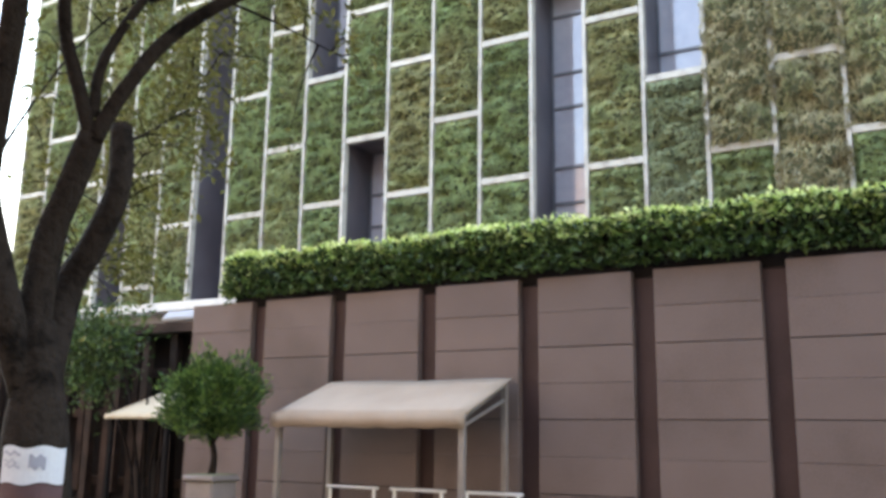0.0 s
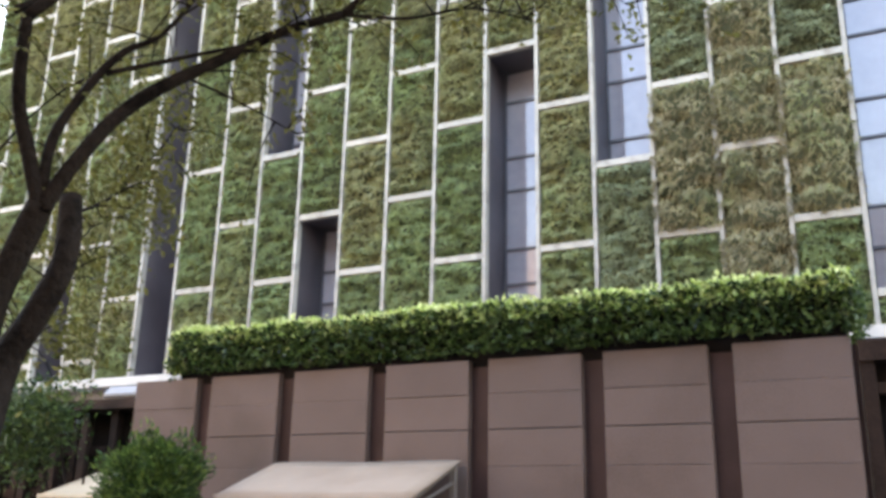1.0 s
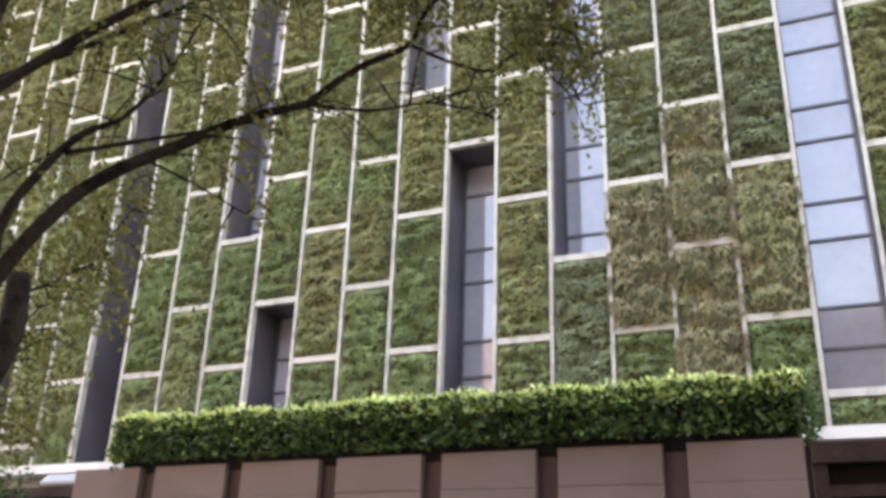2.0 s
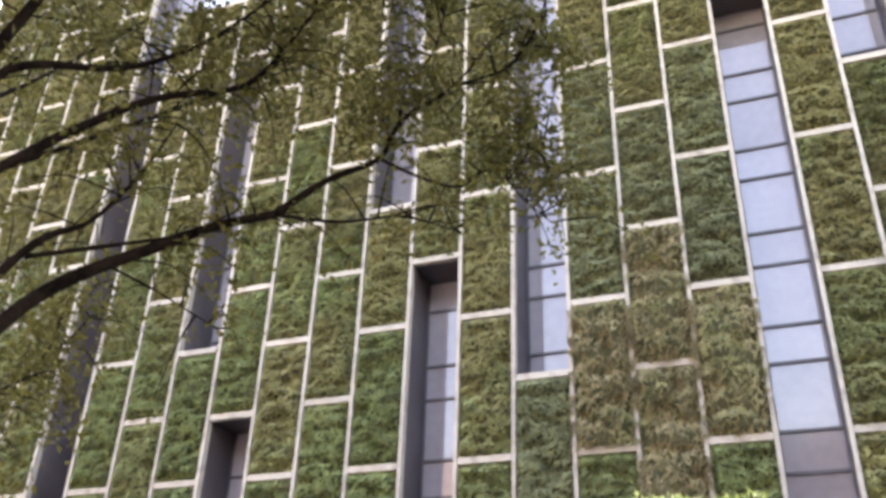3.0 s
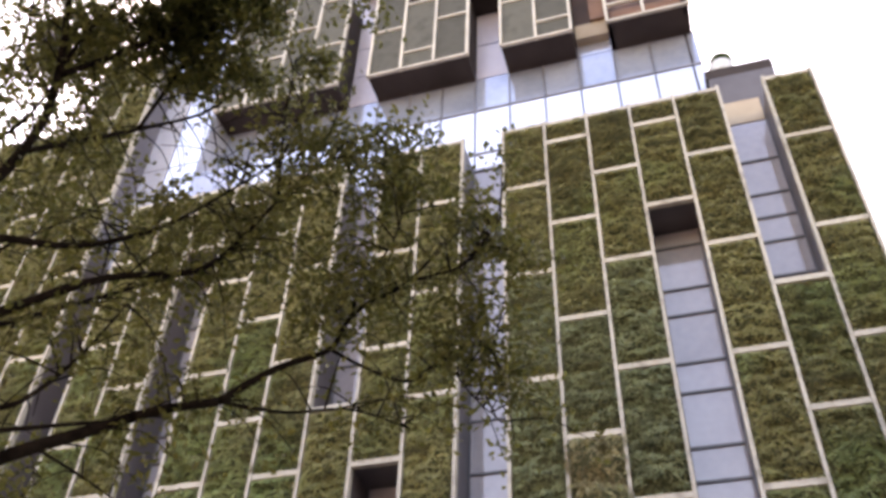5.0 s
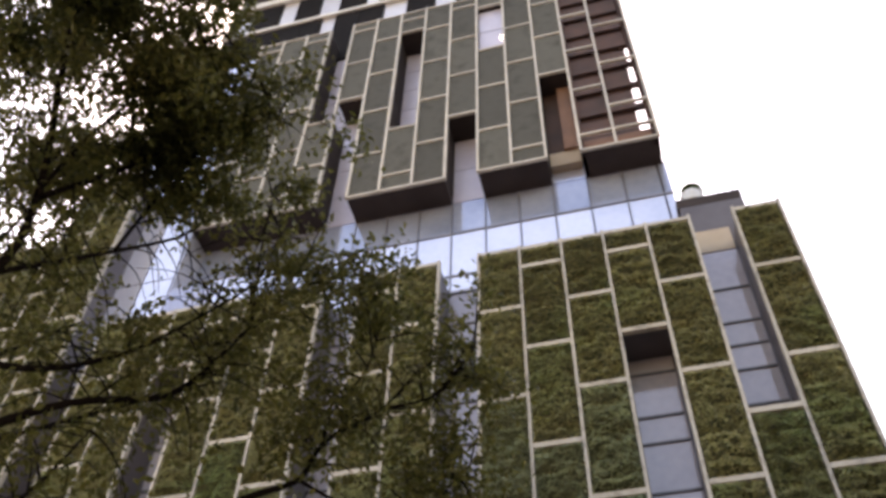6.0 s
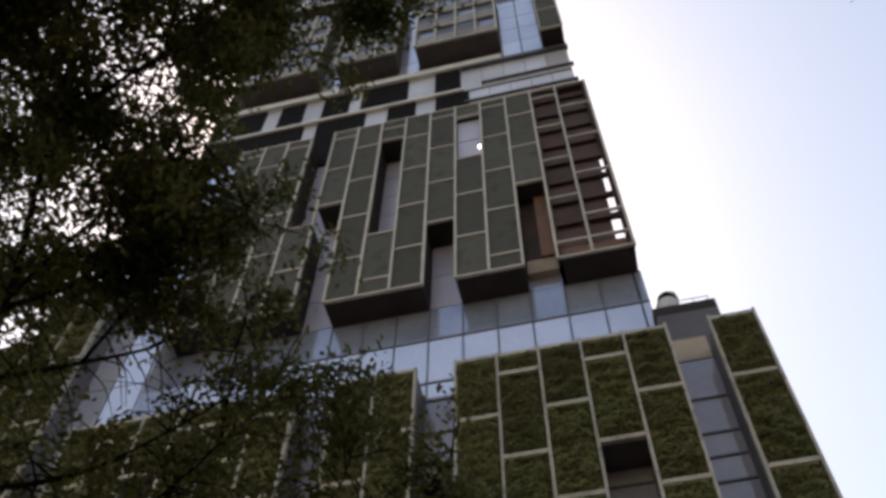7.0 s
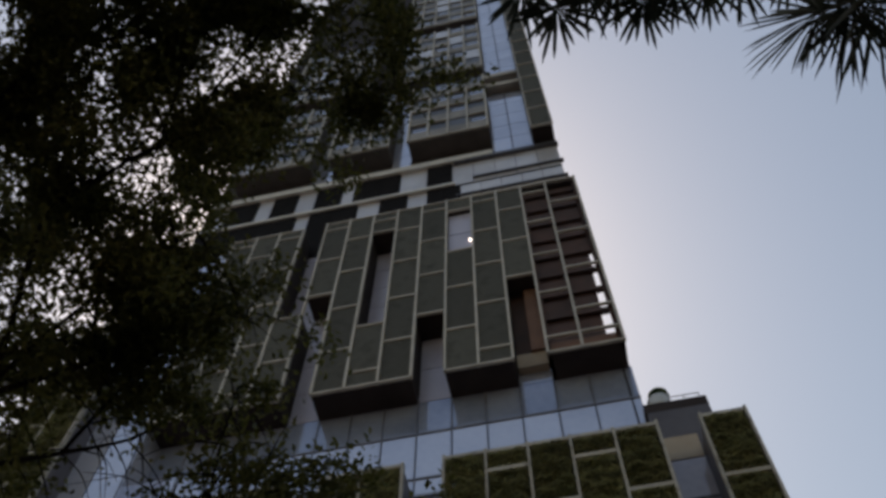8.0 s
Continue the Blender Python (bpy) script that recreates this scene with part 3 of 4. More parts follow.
# upper boxes: cells of windows in pale frames
ROWH = 4.05
cell_panel = mesh_of("spandrel", *bevel_box_lists(0.1, W - 0.1, -0.02, 0.13, 0.12, 2.1, 0.02), M["spandrel"])
# Near-black sheet just behind the panel front: the slot's shade is its colour.
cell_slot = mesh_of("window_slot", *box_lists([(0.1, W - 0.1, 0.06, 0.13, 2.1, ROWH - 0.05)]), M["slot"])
cell_pane = mesh_of("pane", *box_lists([(0.45, W - 0.12, 0.02, 0.05, 2.15, 3.0)]), M["dark_glass"])
cell_blind = mesh_of("blind", *box_lists([(0.12, W - 0.12, -0.03, 0.04, 0.2, ROWH - 0.5)]), M["pale_glass"])
cell_bar = mesh_of("frame_bar", *bevel_box_lists(0.0, W, -0.14, 0.05, -0.1, 0.1, 0.01), M["frame"])
chance = random.Random(9)


def upper_block(j0, j1, z0, rows, name):
    part(name, box_lists([(tow_x(j0), tow_x(j1), YT + 0.14, YB + 0.12, z0, z0 + rows * ROWH)]), M["soffit"], tower, "dark projecting box with rows of windows")
    for j in range(j0, j1):
        for i in range(rows):
            at = (tow_x(j), YT, z0 + ROWH * i)
            if chance.random() < 0.07:
                shared("blind", cell_blind, tower, at)
            else:
                shared("spandrel", cell_panel, tower, at)
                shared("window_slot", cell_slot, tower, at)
                if chance.random() < 0.6:
                    shared("pane", cell_pane, tower, at)
            if i == 0 or chance.random() < 0.55:
                shared("frame_bar", cell_bar, tower, (tow_x(j), YT, z0 + ROWH * i + 0.1))
    p = mesh_of("frame_post", *bevel_box_lists(-0.09, 0.09, -0.2, 0.1, z0, z0 + rows * ROWH, 0.01), M["frame"])
    for j in range(j0, j1 + 1):
        shared("frame_post", p, tower, (tow_x(j), YT, 0))


upper_block(2, 6, 78.5, 4, "window_box")
upper_block(-2, 1, 78.5, 4, "window_box")
upper_block(-7, -3, 78.5, 4, "window_box")
upper_block(1, 6, 98.3, 5, "window_box")
upper_block(-6, -1, 98.3, 5, "window_box")
upper_block(1, 6, 122.0, 8, "window_box")
for j, a, b, rows in ((6, 76.2, 92.5, 5), (7, 76.2, 92.5, 5), (6, 98.5, 150, 14), (7, 98.5, 150, 14), (1, 76.2, 97, 6), (-3, 76.2, 97, 6)):
    glass_run(j, a, b, rows)
for z in (93.2, 96.6):
    part("balcony_band", box_lists([(tow_x(6) + 0.1, tow_x(8) - 0.1, YB - 0.8, YB + 0.12, z, z + 1.0)]), M["concrete"], tower)
part("window_box", box_lists([(tow_x(8), tow_x(9), YT + 0.1, YB + 0.12, 76.0, 170)]), M["wall"], tower)
for i in range(19):
    me = panel_meshes.setdefault("edge", mesh_of("planted_panel", *bevel_box_lists(0.07, W - 0.07, -0.04, 0.14, 0.1, 4.7, 0.02), M["meshpanel"]))
    shared("planted_panel", me, tower, (tow_x(8), YT, 76.0 + TSTEP * i))
    shared("frame_bar", tfin, tower, (tow_x(8), YT, 76.0 + TSTEP * i))
edge_post = mesh_of("frame_post", *bevel_box_lists(-0.06, 0.06, -0.17, 0.1, 76, 170, 0.01), M["frame"])
for j in (8, 9):
    shared("frame_post", edge_post, tower, (tow_x(j), YT, 0))

# rooftop shrub and rail
shrub = thing("rooftop_shrub", "small clipped shrub in a pot on the podium roof", "shrub", (4.25, YG + 1.35, 37.35))
part("pot", tube_lists([(0, 0, 0), (0, 0, 0.12), (0, 0, 0.55), (0, 0, 0.62)], [0.46, 0.5, 0.58, 0.54], 14)[:2], M["zinc"], shrub)
r = np.random.default_rng(8)
dirs = r.normal(size=(2200, 3))
dirs /= np.linalg.norm(dirs, axis=1, keepdims=True)
part("leaves", leaves_lists(dirs * (r.uniform(0.6, 1.0, (2200, 1)) * (0.52, 0.52, 0.36)) + (0.08, 0, 1.0), dirs + r.normal(0, 0.6, (2200, 3)), r.uniform(0.08, 0.16, 2200), r.uniform(0.04, 0.07, 2200), r), M["topiary"], shrub)
rail = thing("roof_rail", "thin metal rail on the rooftop parapet", "railing", (4.7, YG + 1.1, 37.35))
part("top_rail", tube_lists([(0, 0, 0.5), (1.5, 0, 0.5)], [0.025, 0.025], 6)[:2], M["mullion"], rail)
for x in (0.05, 0.75, 1.45):
    part("post", tube_lists([(x, 0, 0), (x, 0, 0.5)], [0.025, 0.025], 6)[:2], M["mullion"], rail)

# ---- stone boundary wall with a hedge on top ----
YW, WT = 8.5, 3.3
wall = thing("boundary_wall", "boundary wall of warm stone slabs between dark recessed strips", "wall", kind="structure")
PX = [-8.64 + 1.225 * i for i in range(7)]
part("backing", box_lists([(-8.64, -0.25, YW + 0.1, YW + 0.95, 0, WT - 0.06)]), M["bronze"], wall, "dark bronze backing")
slab_meshes = [mesh_of("stone_slab", *bevel_box_lists(0, 1.0, 0, 0.12, 0.009 if i else 0.0015, 0.3615, 0.003), M["stone"]) for i in range(2)]
for x in PX:
    for i in range(9):
        z = WT - 0.362 * (i + 1)
        ob = shared("stone_slab", slab_meshes[i % 2], wall, (x, YW + float(rng.normal(0, 0.0025)), z))

hedge = thing("hedge", "clipped green hedge with the light along its top painted in", "hedge", (0, 0, WT - 0.03))
HX0, HX1, HY0, HY1, HH = -8.1, -0.22, YW - 0.02, YW + 0.85, 0.6
# Near-black block stands in for the shade between and under the leaves.
part("inner_growth", box_lists([(HX0 + 0.1, HX1 - 0.1, HY0 + 0.12, HY1 - 0.1, -0.02, HH - 0.14)]), M["dark"], hedge, "dark block, the shade inside the hedge")
r = np.random.default_rng(11)


def hedge_leaves(n, spot, out, size):
    c = spot(n)
    wave = np.array([noise.noise(Vector((p[0] * 1.7, p[1] * 1.7, p[2] * 2.5))) for p in c])
    c = c + np.asarray(out) * (wave * 0.09 + r.normal(0, 0.035, n))[:, None]
    return c, np.asarray(out) * 0.8 + r.normal(0, 0.7, (n, 3)), r.uniform(*size, n), r.uniform(size[0] * 0.45, size[1] * 0.55, n)


spread = lambda n: np.abs(r.normal(0, 0.09, n))
groups = [hedge_leaves(5200, lambda n: np.c_[r.uniform(HX0, HX1, n), np.full(n, HY0), r.uniform(0.09, HH, n)], (0, -1, 0), (0.055, 0.12)),
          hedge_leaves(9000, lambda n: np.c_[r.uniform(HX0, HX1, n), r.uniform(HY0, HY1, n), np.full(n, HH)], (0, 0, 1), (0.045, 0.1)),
          hedge_leaves(900, lambda n: np.c_[np.full(n, HX0), r.uniform(HY0, HY1, n), r.uniform(0, HH, n)], (-1, 0, 0), (0.035, 0.07)),
          hedge_leaves(900, lambda n: np.c_[np.full(n, HX1), r.uniform(HY0, HY1, n), r.uniform(0, HH, n)], (1, 0, 0), (0.035, 0.07))]
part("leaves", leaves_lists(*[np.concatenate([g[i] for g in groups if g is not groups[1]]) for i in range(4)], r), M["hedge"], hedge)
# Bright leaves on top, front edge and left end carry the painted light.
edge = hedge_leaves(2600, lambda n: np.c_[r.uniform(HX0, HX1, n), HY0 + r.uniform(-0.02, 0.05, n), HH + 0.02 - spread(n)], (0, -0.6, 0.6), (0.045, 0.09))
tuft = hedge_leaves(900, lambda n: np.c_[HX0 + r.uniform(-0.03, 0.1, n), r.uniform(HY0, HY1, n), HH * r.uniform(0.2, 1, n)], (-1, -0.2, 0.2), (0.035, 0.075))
part("new_growth", leaves_lists(*[np.concatenate([g[i] for g in (groups[1], edge, tuft)]) for i in range(4)], r), M["lit_leaf"], hedge, "yellow-green leaves, brightened for the light on top")

gate = thing("bronze_gate_wall", "dark bronze framed screen wall beside the stone wall", "screen", kind="structure")
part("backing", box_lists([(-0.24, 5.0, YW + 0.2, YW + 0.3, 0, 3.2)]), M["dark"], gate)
part("top_frame", box_lists([(-0.24, 5.0, YW + 0.02, YW + 0.34, 3.08, 3.26)]), M["timber"], gate)
for i in range(6):
    part("upright", box_lists([(-0.24 + i * 1.0, -0.12 + i * 1.0, YW + 0.04, YW + 0.3, 0, 3.08)]), M["timber"], gate)
for z in (0.4, 1.2, 2.0, 2.8):
    part("crosspiece", box_lists([(-0.12, 5.0, YW + 0.1, YW + 0.2, z, z + 0.1)]), M["timber"], gate)

# ---- timber screen fence on the other side ----
fence = thing("timber_fence", "dark stained timber screen of uneven upright slats", "fence", kind="structure")
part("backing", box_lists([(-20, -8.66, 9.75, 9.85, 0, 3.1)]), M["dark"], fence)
part("top_rail", box_lists([(-20, -8.66, 9.4, 9.9, 3.12, 3.26)]), M["timber"], fence)
for i in range(38):
    x = -8.85 - 0.29 * i
    h = 3.1 - (0.5 if i % 4 == 1 else 0.0)
    part("slat", bevel_box_lists(x - 0.07, x + 0.07, 9.5 + 0.1 * (i % 2), 9.62 + 0.1 * (i % 2), 0.4 * (i % 3), h, 0.008), M["timber"], fence)
for z in (0.9, 1.9, 2.5):
    part("crosspiece", box_lists([(-20, -8.66, 9.62, 9.75, z, z + 0.12)]), M["timber"], fence)
box = thing("roof_unit", "low grey zinc roof cover behind the timber fence", "roof cover", (-10.9, 9.95, 0))
part("cover", bevel_box_lists(0, 1.6, 0, 1.2, 3.27, 3.55, 0.12), M["spandrel"], box)
part("support", box_lists([(0.1, 1.5, 0.1, 1.1, 0, 3.27)]), M["dark"], box)


# ---- canopies ----
def canopy(x0, x1, y0, y1, z0, z1, drop, label, steel="paint", cloth="fabric"):
    c = thing("canopy", label, "canopy", (x0, y0, 0), "canopies by the wall")
    w, d = x1 - x0, y1 - y0
    nx, v, f = 12, [], []
    for i in range(nx + 1):
        for j in range(7):
            u, t = i / nx, j / 6
            sag = -0.025 * math.sin(math.pi * u) * math.sin(math.pi * t) + 0.006 * math.sin(9 * u)
            v.append((u * w, t * d, z0 + (z1 - z0) * t + sag))
    for i in range(nx):
        for j in range(6):
            a = i * 7 + j
            f.append((a, a + 7, a + 8, a + 1))
    top = part("canvas_top", (v, f), M[cloth], c, "cream canvas roof", True)
    top.modifiers.new("thick", "SOLIDIFY").thickness = 0.015
    v, f = [], []
    for i in range(25):
        u = i / 24
        y = -0.012 - 0.01 * math.sin(u * 31)
        v += [(u * w, -0.022, z0 + 0.012), (u * w, y - 0.02, z0 - drop * (1 + 0.05 * math.sin(u * 40)))]
    f = [(2 * i, 2 * i + 1, 2 * i + 3, 2 * i + 2) for i in range(24)]
    val = part("valance", (v, f), M[cloth], c, "cream canvas valance", True)
    val.modifiers.new("thick", "SOLIDIFY").thickness = 0.012
    for x, y, h in ((0.06, 0.05, z0), (w - 0.06, 0.05, z0), (0.06, d - 0.05, z1), (w - 0.06, d - 0.05, z1)):
        part("post", bevel_box_lists(x - 0.03, x + 0.03, y - 0.03, y + 0.03, 0, h - 0.03, 0.006), M[steel], c)
    for x in (0.06, w - 0.06):
        part("side_rail", tube_lists([(x, 0.03, z0 - 0.05), (x, d - 0.03, z1 - 0.05)], [0.028, 0.028], 6)[:2], M[steel], c)
        part("brace", tube_lists([(x, 0.03, z0 - drop + 0.01), (x, d - 0.05, z1 - 0.22)], [0.018, 0.018], 6)[:2], M[steel], c)
    return c


canopy(-6.29, -3.99, 7.41, 8.4, 1.888, 2.27, 0.136, "small cream canvas canopy on slim posts against the stone wall")
canopy(-9.9, -8.75, 8.3, 9.2, 1.9, 2.22, 0.05, "cream canvas canopy beside the timber fence, half hidden by a shrub", "dark", "lit_fabric")

# steel barriers under the canopy
barrier = thing("steel_barrier", "low brushed steel barrier under the canvas canopy", "barrier", (-6.14, 8.2, 0), "barriers under the canopy")
part("top_rail", tube_lists([(0, 0, 1.13), (0.33, 0, 1.13), (0.67, 0, 1.13)], [0.017, 0.017, 0.017], 10)[:2], M["chrome"], barrier)
for x in (0.05, 0.62):
    part("post", tube_lists([(x, 0, 0.02), (x, 0, 1.12)], [0.02, 0.02], 8)[:2], M["chrome"], barrier)
part("foot", bevel_box_lists(0, 0.67, -0.15, 0.15, 0, 0.03, 0.008), M["chrome"], barrier)
part("middle_rail", tube_lists([(0.05, 0, 0.62), (0.62, 0, 0.62)], [0.014, 0.014], 8)[:2], M["chrome"], barrier)
copy_thing(barrier, pose(-5.31, 8.2, 0))
copy_thing(barrier, pose(-4.45, 8.2, 0))

# ---- clipped ball tree in a pot ----
topiary = thing("potted_topiary", "clipped round shrub in a pale planter before the wall", "potted shrub", (-6.9, 7.2, 0))
part("planter", bevel_box_lists(-0.18, 0.2, -0.19, 0.19, 0, 1.19, 0.02), M["pot"], topiary, "pale square planter")
part("rim", bevel_box_lists(-0.205, 0.225, -0.215, 0.215, 1.19, 1.25, 0.015), M["pot"], topiary)
part("soil", box_lists([(-0.17, 0.19, -0.18, 0.18, 1.1, 1.262)]), M["soil"], topiary)
r = np.random.default_rng(21)
part("main_stem", tube_lists([(0, 0, 1.24), (0.02, 0.01, 1.42), (-0.02, 0, 1.6)], [0.045, 0.035, 0.03], 8)[:2], M["bark"], topiary)
for i in range(7):
    a = i * 0.9
    part("stem", tube_lists([(-0.02, 0, 1.55), (0.1 * math.cos(a), 0.1 * math.sin(a), 1.75), (0.35 * math.cos(a), 0.35 * math.sin(a), 2.05)], [0.022, 0.016, 0.006], 6)[:2], M["bark"], topiary)
n = 8000
dirs = r.normal(size=(n, 3))
dirs /= np.linalg.norm(dirs, axis=1, keepdims=True)
lump = np.array([noise.noise(Vector(d) * 2.1) + 0.6 * noise.noise(Vector(d) * 5.5) for d in dirs])
rad = (1 + 0.42 * lump) * np.where(r.uniform(size=n) < 0.65, r.uniform(0.82, 1.12, n), r.uniform(0.35, 0.9, n))
c = dirs * rad[:, None] * np.array([0.49, 0.47, 0.46]) + (-0.04, 0, 2.01)
# flat, ragged underside that rises away from the stem
c[:, 2] = np.maximum(c[:, 2], 1.68 + 0.3 * np.abs(c[:, 0]) + r.normal(0, 0.05, n))
part("crown", leaves_lists(c, dirs + r.normal(0, 0.5, (n, 3)) + (0, 0, 0.7), r.uniform(0.04, 0.1, n), r.uniform(0.014, 0.032, n), r), M["topiary"], topiary)

# loose shrub by the fence
shrub2 = thing("fence_shrub", "loose leafy shrub overhanging the dark timber fence", "shrub", (-9.6, 8.6, 0))
r = np.random.default_rng(23)
for i in range(5):
    part("stem", tube_lists([(0.1 * i, 0.05 * i, 0), (0.12 * i - 0.2, 0.1, 1.2), (0.4 * i - 0.9, 0.1 * i, 2.6)], [0.03, 0.025, 0.01], 6)[:2], M["bark"], shrub2)
n = 4200
blob = r.integers(0, 22, n)
cent = np.c_[r.uniform(-1.9, -0.45, 22), r.uniform(-0.4, 0.3, 22), r.uniform(2.25, 3.25, 22)]
part("crown", leaves_lists(cent[blob] + r.normal(0, 0.17, (n, 3)), r.normal(0, 1, (n, 3)) + (0, 0, -0.3), r.uniform(0.06, 0.12, n), r.uniform(0.03, 0.05, n), r), M["hedge"], shrub2)

# pale panel behind the tree
panel = thing("white_sign_panel", "plain white sign panel standing behind the tree trunk", "sign", (-9.5, 5.6, 0))
part("board", bevel_box_lists(-0.5, 0.33, -0.03, 0.03, 0.3, 2.6, 0.01), M["white"], panel)
for x in (-0.4, 0.25):
    part("leg", box_lists([(x - 0.03, x + 0.03, -0.03, 0.03, 0, 0.3)]), M["zinc"], panel)

# ---- street tree ----
tree = thing("street_tree", "spreading street tree with dark forked limbs and small leaves", "tree", (0, 0, 0))
r = np.random.default_rng(31)
twigs, tips = [], []


def limb(thick, thin, leaves_from, *pts, name="limb", label="", sprout=False):
    """A tapered limb through the points; past the share leaves_from of its length it carries twigs, whose leaves grow denser with height."""
    steps = len(pts) - 1
    thick, thin = (thick, thin) if thick > 0.06 else (thick * 0.84, thin * 0.84)
    v, f, line = tube_lists(pts, [thick + (thin - thick) * k / steps for k in range(steps + 1)], 10 if thick > 0.05 else 7, 0.18)
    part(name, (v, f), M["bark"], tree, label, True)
    for k, p in enumerate(line):
        if k < leaves_from * len(line):
            continue
        for _ in range(1 + int(r.uniform() < (0.9 if p.z > 4.8 else 0.3))):
            d = Vector((r.normal(0, 0.75), r.normal(0, 0.75), r.normal(0.12, 0.4))).normalized()
            ln = float(r.uniform(0.22, 0.6))
            a, b = p + d * ln * 0.55 + Vector((0, 0, 0.05)), p + d * ln + Vector((0, 0, -0.06))
            twigs.append(tube_lists([p, a, b], [0.007, 0.004, 0.002], 4)[:2])
            for t in np.linspace(0.35, 1.05, 4):
                q = p.lerp(a, t * 2) if t < 0.5 else a.lerp(b, (t - 0.5) * 2)
                tips.append((*q, 5.0 if sprout else p.z))


# trunk, fork and the sawn-off stub
limb(0.22, 0.08, 2, (-3.88, 3.0, 0.0), (-3.93, 2.97, 0.9), (-3.97, 2.92, 1.65), (-3.98, 2.9, 1.95), (-4.0, 2.9, 2.22), name="trunk", label="grey-brown trunk")
limb(0.095, 0.065, 2, (-3.99, 2.9, 1.8), (-4.04, 2.9, 2.25), (-4.01, 2.9, 2.6), (-3.88, 2.9, 2.89), (-3.72, 2.89, 3.18))
limb(0.085, 0.058, 2, (-3.97, 2.93, 1.8), (-4.06, 3.08, 2.38), (-3.91, 3.1, 2.64), (-3.77, 3.12, 2.93), (-3.81, 3.14, 3.31), label="sawn-off stub")
limb(0.095, 0.05, 0.9, (-4.0, 2.88, 1.85), (-4.07, 2.68, 2.45), (-4.05, 2.55, 2.9), (-3.8, 2.43, 3.45), (-3.55, 2.3, 4.0))
limb(0.05, 0.01, 0.15, (-3.55, 2.3, 4.0), (-3.4, 2.3, 4.5), (-3.12, 2.34, 5.15), (-2.98, 2.2, 5.65), (-2.77, 1.6, 6.6), (-2.4, 1.3, 7.4))
# sprouts round the stub and the fork
limb(0.016, 0.004, 0.15, (-3.86, 3.12, 2.75), (-4.2, 3.5, 3.0), (-4.5, 3.8, 3.3), (-4.45, 4.0, 3.65), sprout=True)
limb(0.014, 0.004, 0.15, (-3.8, 3.14, 3.2), (-4.0, 3.6, 3.5), (-4.0, 3.9, 3.9), (-3.8, 4.0, 4.25), sprout=True)
limb(0.012, 0.004, 0.2, (-4.0, 3.09, 2.5), (-4.4, 3.4, 2.6), (-4.8, 3.7, 2.85), sprout=True)
limb(0.014, 0.004, 0.2, (-4.05, 2.55, 2.9), (-4.4, 3.0, 3.5), (-4.5, 3.4, 4.1), (-4.3, 3.7, 4.5), sprout=True)
# the long bough towards the facade and its side shoots
limb(0.056, 0.03, 0.5, (-3.71, 2.89, 3.14), (-3.55, 2.94, 3.42), (-3.35, 3.08, 3.75), (-3.0, 3.36, 4.08), (-2.75, 3.52, 4.26), (-2.5, 3.68, 4.38))
limb(0.03, 0.005, 0.45, (-2.5, 3.68, 4.38), (-2.25, 3.8, 4.64), (-1.98, 3.9, 4.8), (-1.85, 3.88, 5.02), (-1.53, 3.92, 5.25), (-1.2, 3.88, 5.56))
limb(0.014, 0.004, 0.5, (-1.98, 3.9, 4.8), (-1.8, 4.1, 4.76), (-1.6, 4.27, 4.76), (-1.4, 4.3, 4.92), (-1.22, 4.35, 5.02), (-1.12, 4.42, 4.98))
limb(0.008, 0.003, 0.2, (-1.4, 4.3, 4.92), (-1.3, 4.5, 4.78), (-1.15, 4.68, 4.66))
limb(0.012, 0.004, 0.2, (-1.53, 3.92, 5.25), (-1.23, 3.99, 5.35), (-1.06, 3.95, 5.5), (-0.95, 3.92, 5.65))
limb(0.012, 0.004, 0.3, (-1.85, 3.88, 5.02), (-1.83, 3.86, 5.2), (-1.6, 3.8, 5.5), (-1.5, 3.7, 5.9))
limb(0.012, 0.004, 0.4, (-3.19, 3.22, 3.93), (-3.05, 3.47, 3.88), (-2.81, 3.75, 3.74))
limb(0.015, 0.005, 0.4, (-2.5, 3.68, 4.38), (-2.2, 3.9, 4.4), (-1.9, 4.1, 4.5), (-1.6, 4.3, 4.45))
# boughs above it
limb(0.05, 0.036, 2, (-3.72, 2.89, 3.12), (-3.72, 2.78, 3.39), (-3.68, 2.64, 3.64), (-3.55, 2.52, 4.0))
limb(0.036, 0.016, 0.4, (-3.55, 2.52, 4.0), (-3.27, 2.78, 4.46), (-2.91, 3.0, 4.79), (-2.55, 3.27, 5.0), (-2.3, 3.28, 5.24))
limb(0.016, 0.004, 0.1, (-2.3, 3.28, 5.24), (-2.13, 3.26, 5.44), (-1.9, 3.35, 5.85), (-1.65, 3.5, 6.25))
limb(0.038, 0.006, 0.5, (-3.7, 2.87, 3.25), (-3.62, 2.84, 3.55), (-3.4, 2.95, 3.95), (-3.21, 3.07, 4.11), (-3.04, 3.16, 4.42), (-2.88, 3.18, 4.75))
limb(0.02, 0.01, 2, (-3.43, 2.93, 3.86), (-3.17, 3.19, 4.02), (-2.88, 3.45, 4.18))
limb(0.032, 0.005, 0.35, (-3.5, 2.4, 4.15), (-3.29, 2.39, 4.6), (-3.01, 2.81, 4.88), (-2.71, 3.01, 5.12), (-2.44, 3.1, 5.38), (-2.2, 3.2, 5.7))
limb(0.025, 0.006, 0.3, (-3.58, 2.47, 4.01), (-3.4, 3.0, 4.6), (-3.1, 3.5, 5.2), (-2.6, 3.9, 5.7))
